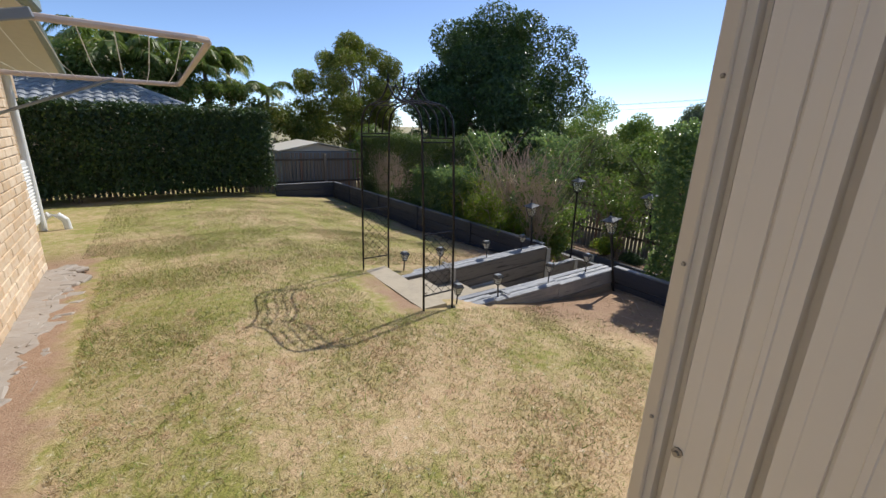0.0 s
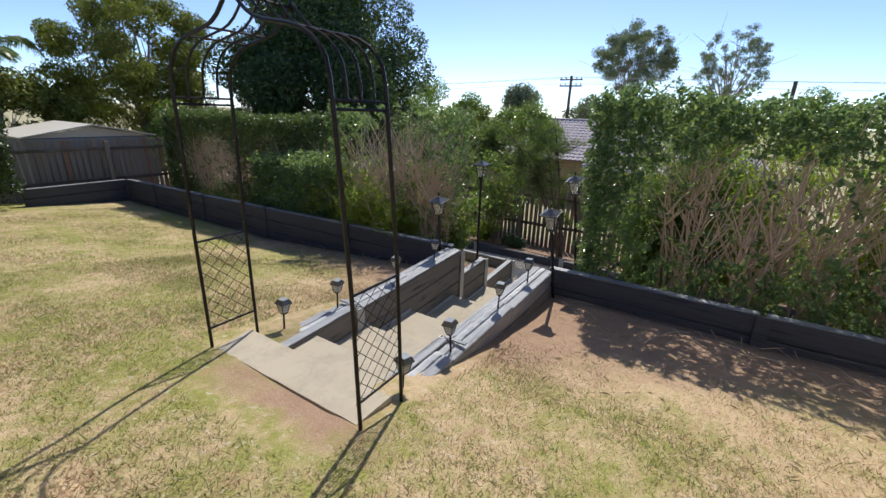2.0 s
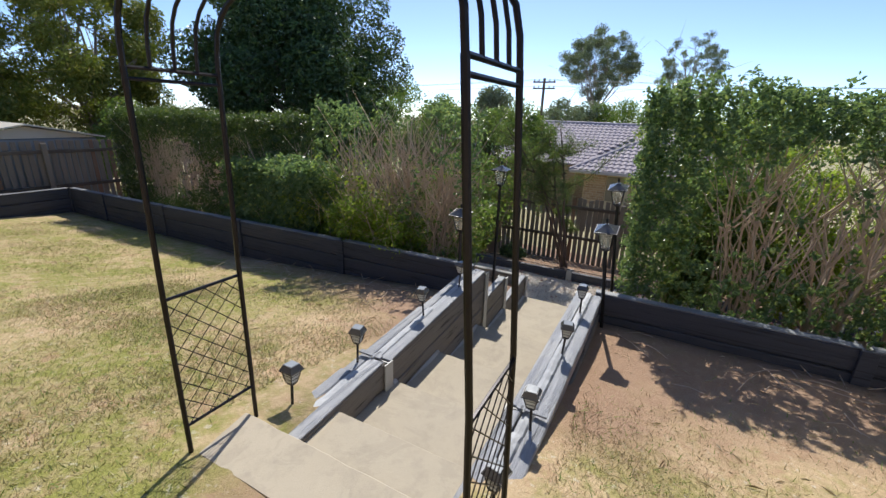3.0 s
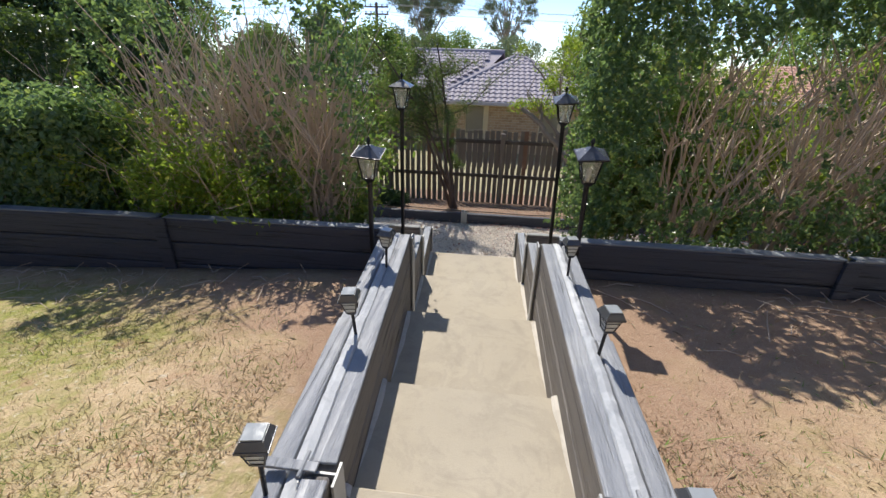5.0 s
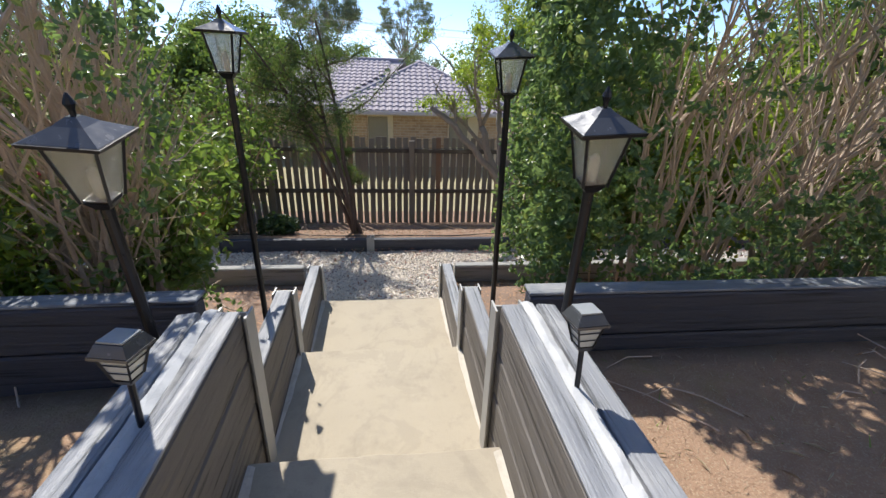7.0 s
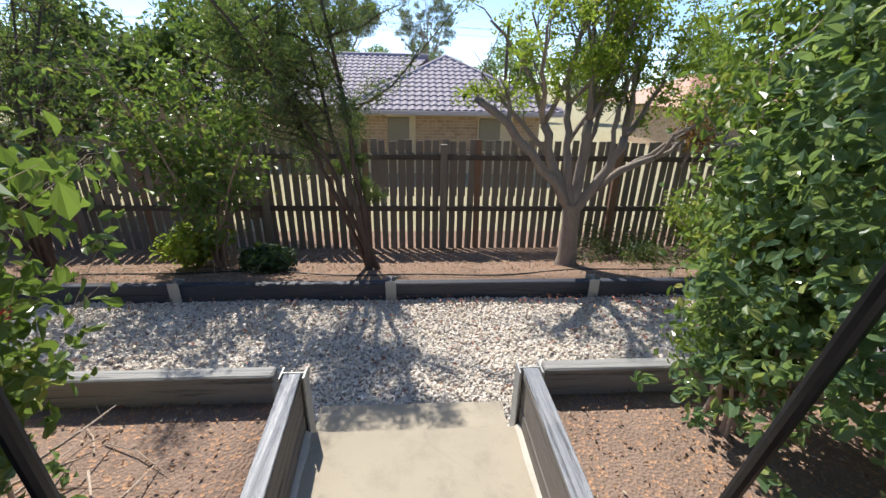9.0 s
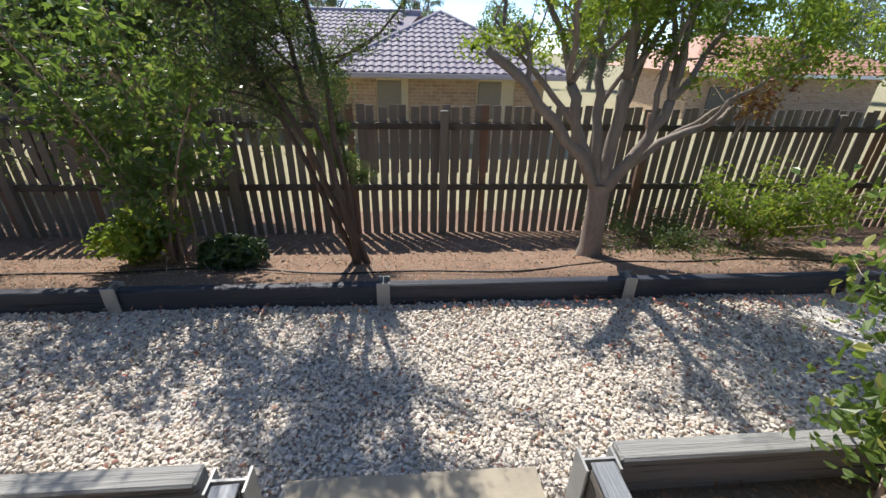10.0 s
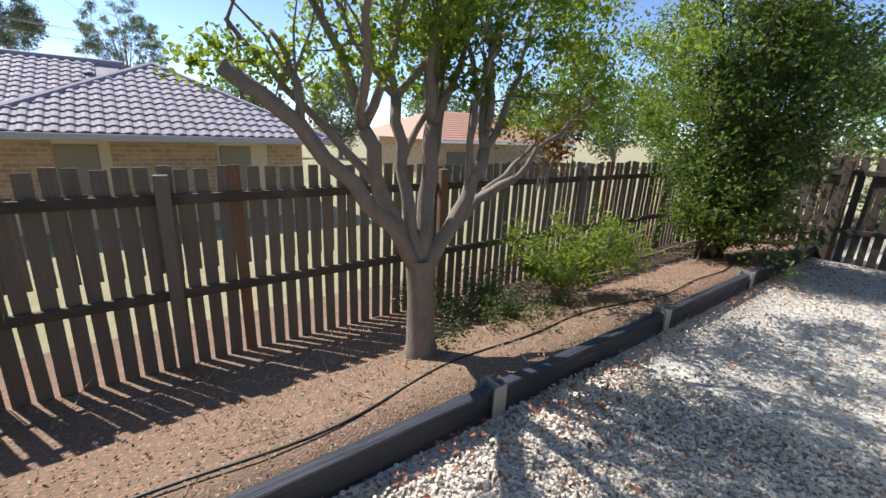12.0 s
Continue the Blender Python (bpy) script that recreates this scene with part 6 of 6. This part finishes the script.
def apron():
    rng = np.random.default_rng(12)
    o = thing("path_edging", (-0.75, 5, 0), "broken grey concrete edging along the brick wall", "edging")
    for k in range(46):
        y = 2.6 + k * 0.075 + rng.uniform(-0.035, 0.035)
        for x in ((-0.80, -0.66) if k % 3 else (-0.77,)):
            s = rng.uniform(0.04, 0.15)
            g = Geo().box(x + rng.normal(0, 0.045), y, -0.008, s * 1.3, s, 0.045, 0.014, turn=rng.uniform(0, 180), m=Matrix.Rotation(rng.normal(0, 0.12), 4, "X") @ Matrix.Rotation(rng.normal(0, 0.12), 4, "Y"))
            part("concrete_lump", g, "rubble", o)

    v, f = [], []
    for k in range(61):
        y = 2.4 + k * 0.058
        e = -0.66 + 0.07 * noise.noise((y * 2.1, 0, 0)) + 0.05 * noise.noise((y * 7, 3, 0))
        v += [(-0.9, y, 0.016), (-0.78, y, 0.014 + 0.008 * noise.noise((y * 9, 1, 0))), (e, y, 0.006), (e + 0.02, y, -0.03)]
    for k in range(60):
        for q in range(3):
            f.append((4 * k + q, 4 * k + q + 1, 4 * k + q + 5, 4 * k + q + 4))
    part("strip", Geo().add(v, f), "rubble", o)


apron()


def clothes_line():
    o = thing("clothes_line", (-0.9, 2.4, 1.9), "faded folding clothes line frame with cords fixed to the brick wall", "clothes line")
    z, x1 = 2.0, 0.486
    part("frame", Geo().tube([(-0.88, 2.78, z), (x1 - 0.06, 2.88, z), (x1 - 0.01, 2.90, z), (x1, 2.95, z - 0.005), (0.43, 4.36, 1.86), (0.40, 4.40, 1.855), (-0.88, 4.40, 1.86)], 0.017, 8), "linepaint", o)
    for k in range(7):
        x = 0.36 - k * 0.14
        part("cord", Geo().tube([(x, 2.87, z), (x - 0.005, 3.6, 1.88), (x - 0.01, 4.4, 1.855)], 0.0025, 4), "white", o)
    part("bracket", Geo().box(-0.30, 2.76, 1.975, 0.24, 0.016, 0.045, 0.005, m=Matrix.Rotation(radians(-14), 4, "Y")), "arm", o)
    part("bracket", Geo().box(-0.62, 2.76, 1.90, 0.5, 0.016, 0.045, 0.005, m=Matrix.Rotation(radians(-14), 4, "Y")), "arm", o)
    part("stay", Geo().tube([(0.0, 4.38, 1.86), (-0.88, 4.38, 1.50)], 0.012, 6), "arm", o)

clothes_line()


def power_pole():
    o = thing("power_pole", (38.5, 13.2, -3), "timber power pole with two crossarms and wires", "power pole")
    x, y = 38.5, 13.2
    part("pole", Geo().tube([(x, y, -3.4), (x, y, 4.6)], [0.16, 0.11], 8), "darkbark", o)
    for z in (4.3, 3.8):
        part("crossarm", Geo().box(x, y, z, 0.1, 1.9, 0.11), "darkbark", o)
        for k in (-0.85, -0.45, 0.45, 0.85):
            part("insulator", Geo().tube([(x, y + k, z + 0.05), (x, y + k, z + 0.22)], 0.05, 6), "screw", o)
    for z, k in ((4.5, -0.85), (4.5, 0.85), (4.0, 0.0)):
        t = np.linspace(0, 1, 20)
        for dy in (60, -60):
            pts = np.stack([x + t * 12, y + k + t * dy, z + 1.5 * (t ** 2 - t)], 1)
            part("wire", Geo().tube(pts, 0.012, 4, False), "galv", o)
    o = thing("timber_pole", (29, -0.9, -3), "plain dark timber pole standing behind the house", "pole")
    part("pole", Geo().tube([(29, -0.9, -3.4), (29, -0.9, 3.4)], 0.09, 8), "darkbark", o)


power_pole()


# ---- small things ----
def hose():
    t = np.linspace(-3.5, 8.5, 90)
    x = 9.42 + 0.12 * np.sin(t * 1.3) + 0.05 * np.sin(t * 3.7)
    z = np.array([ground_height(a, b) for a, b in zip(x, t)]) + 0.012
    single("drip_hose", Geo().tube(np.stack([x, t, z], 1), 0.008, 6), "hose", "thin black irrigation hose lying on the soil by the fence", "hose")


hose()


def litter():
    rng = np.random.default_rng(77)
    n = 20000
    x = np.concatenate([rng.uniform(9.12, 11.0, n // 2), rng.uniform(5.3, 7.08, n // 3), rng.uniform(7.2, 9.0, n - n // 2 - n // 3)])
    y = rng.uniform(-3.5, 8.5, n)
    keep = ~((x < 7.5) & (y > 3.25) & (y < 4.6)) & ((x < 7.15) | (x > 9.05) | (rng.uniform(0, 1, n) < 0.65))
    x, y = x[keep], y[keep]
    P = np.stack([x, y, [ground_height(a, b) + 0.012 + (0.045 if 7.15 < a < 9.05 else 0) for a, b in zip(x, y)]], 1)
    N = np.tile([0, 0, 1.0], (len(x), 1))
    single("leaf_litter", leaf_mesh("leaf_litter", P, N, 0.025, 0.45, 0.45, rng=rng), "litter", "fallen brown and red leaves on soil and gravel", "leaf litter", kind="stuff")
    g = Geo()
    for _ in range(520):
        a = rng.uniform(0, 6.28)
        l = rng.uniform(0.08, 0.45)
        zone = rng.integers(3)
        x, y = (rng.uniform(5.3, 7.0), rng.uniform(4.7, 7.5)) if zone == 0 else (rng.uniform(9.3, 10.8), rng.uniform(-3, 8)) if zone == 1 else (rng.uniform(4.2, 5.1), rng.uniform(-1, 8))
        if 2.7 < y < 5.1 and x < 7.6:
            continue
        z = ground_height(x, y) + 0.012
        g.tube([(x, y, z), (x + math.cos(a) * l * 0.5 + 0.02, y + math.sin(a) * l * 0.5, z + rng.uniform(0, 0.03)), (x + math.cos(a) * l, y + math.sin(a) * l, z + 0.004)], [0.004, 0.003, 0.0015], 4, False)
    for _ in range(70):
        x, y, a, l = rng.uniform(5.6, 6.7), rng.uniform(5.0, 6.6), rng.uniform(0, 6.28), rng.uniform(0.15, 0.38)
        z = -1.06 + rng.uniform(0, 0.12)
        g.tube([(x, y, z), (x + math.cos(a) * l * 0.5, y + math.sin(a) * l * 0.5, z + 0.03), (x + math.cos(a + 0.3) * l, y + math.sin(a + 0.3) * l, z - 0.01)], [0.007, 0.005, 0.002], 5, False)
    single("fallen_twigs", g, "twig", "dry fallen twigs scattered on the bare soil", "twigs", kind="stuff")


def red_litter():
    rng = np.random.default_rng(79)
    n = 1500
    x = 8.98 - rng.exponential(0.45, n)
    y = rng.uniform(-4.2, 6.5, n)
    keep = (x > 7.3) & (rng.uniform(0, 1, n) < np.where(y < 2.6, 1.0, 0.35))
    x, y = x[keep], y[keep]
    P = np.stack([x, y, np.full(len(x), -1.538)], 1)
    N = np.tile([0, 0, 1.0], (len(x), 1))
    single("red_leaf_litter", leaf_mesh("red_leaf_litter", P, N, 0.042, 0.5, 0.35, rng=rng), "leaf_fallen", "withered red brown leaves lying on the white gravel", "leaf litter", kind="stuff")


def straw():
    rng = np.random.default_rng(78)
    n = 3000
    x, y = rng.uniform(2.6, 5.1, n), rng.uniform(0.6, 7.5, n)
    keep = ~((y > 2.98) & (y < 4.72))
    x, y = x[keep], y[keep]
    P = np.stack([x, y, [lawn_height(a, b) + 0.006 + rng.uniform(0, 0.006) for a, b in zip(x, y)]], 1)
    N = np.tile([0, 0, 1.0], (len(x), 1))
    single("dry_straw", leaf_mesh("dry_straw", P, N, rng.choice([0.015, 0.03, 0.07], len(x), p=[0.6, 0.32, 0.08]), 0.10, 0.06, rng=rng), "straw", "dry straw and dead grass runners scattered on bare red soil", "straw", kind="stuff")


litter()
red_litter()
straw()
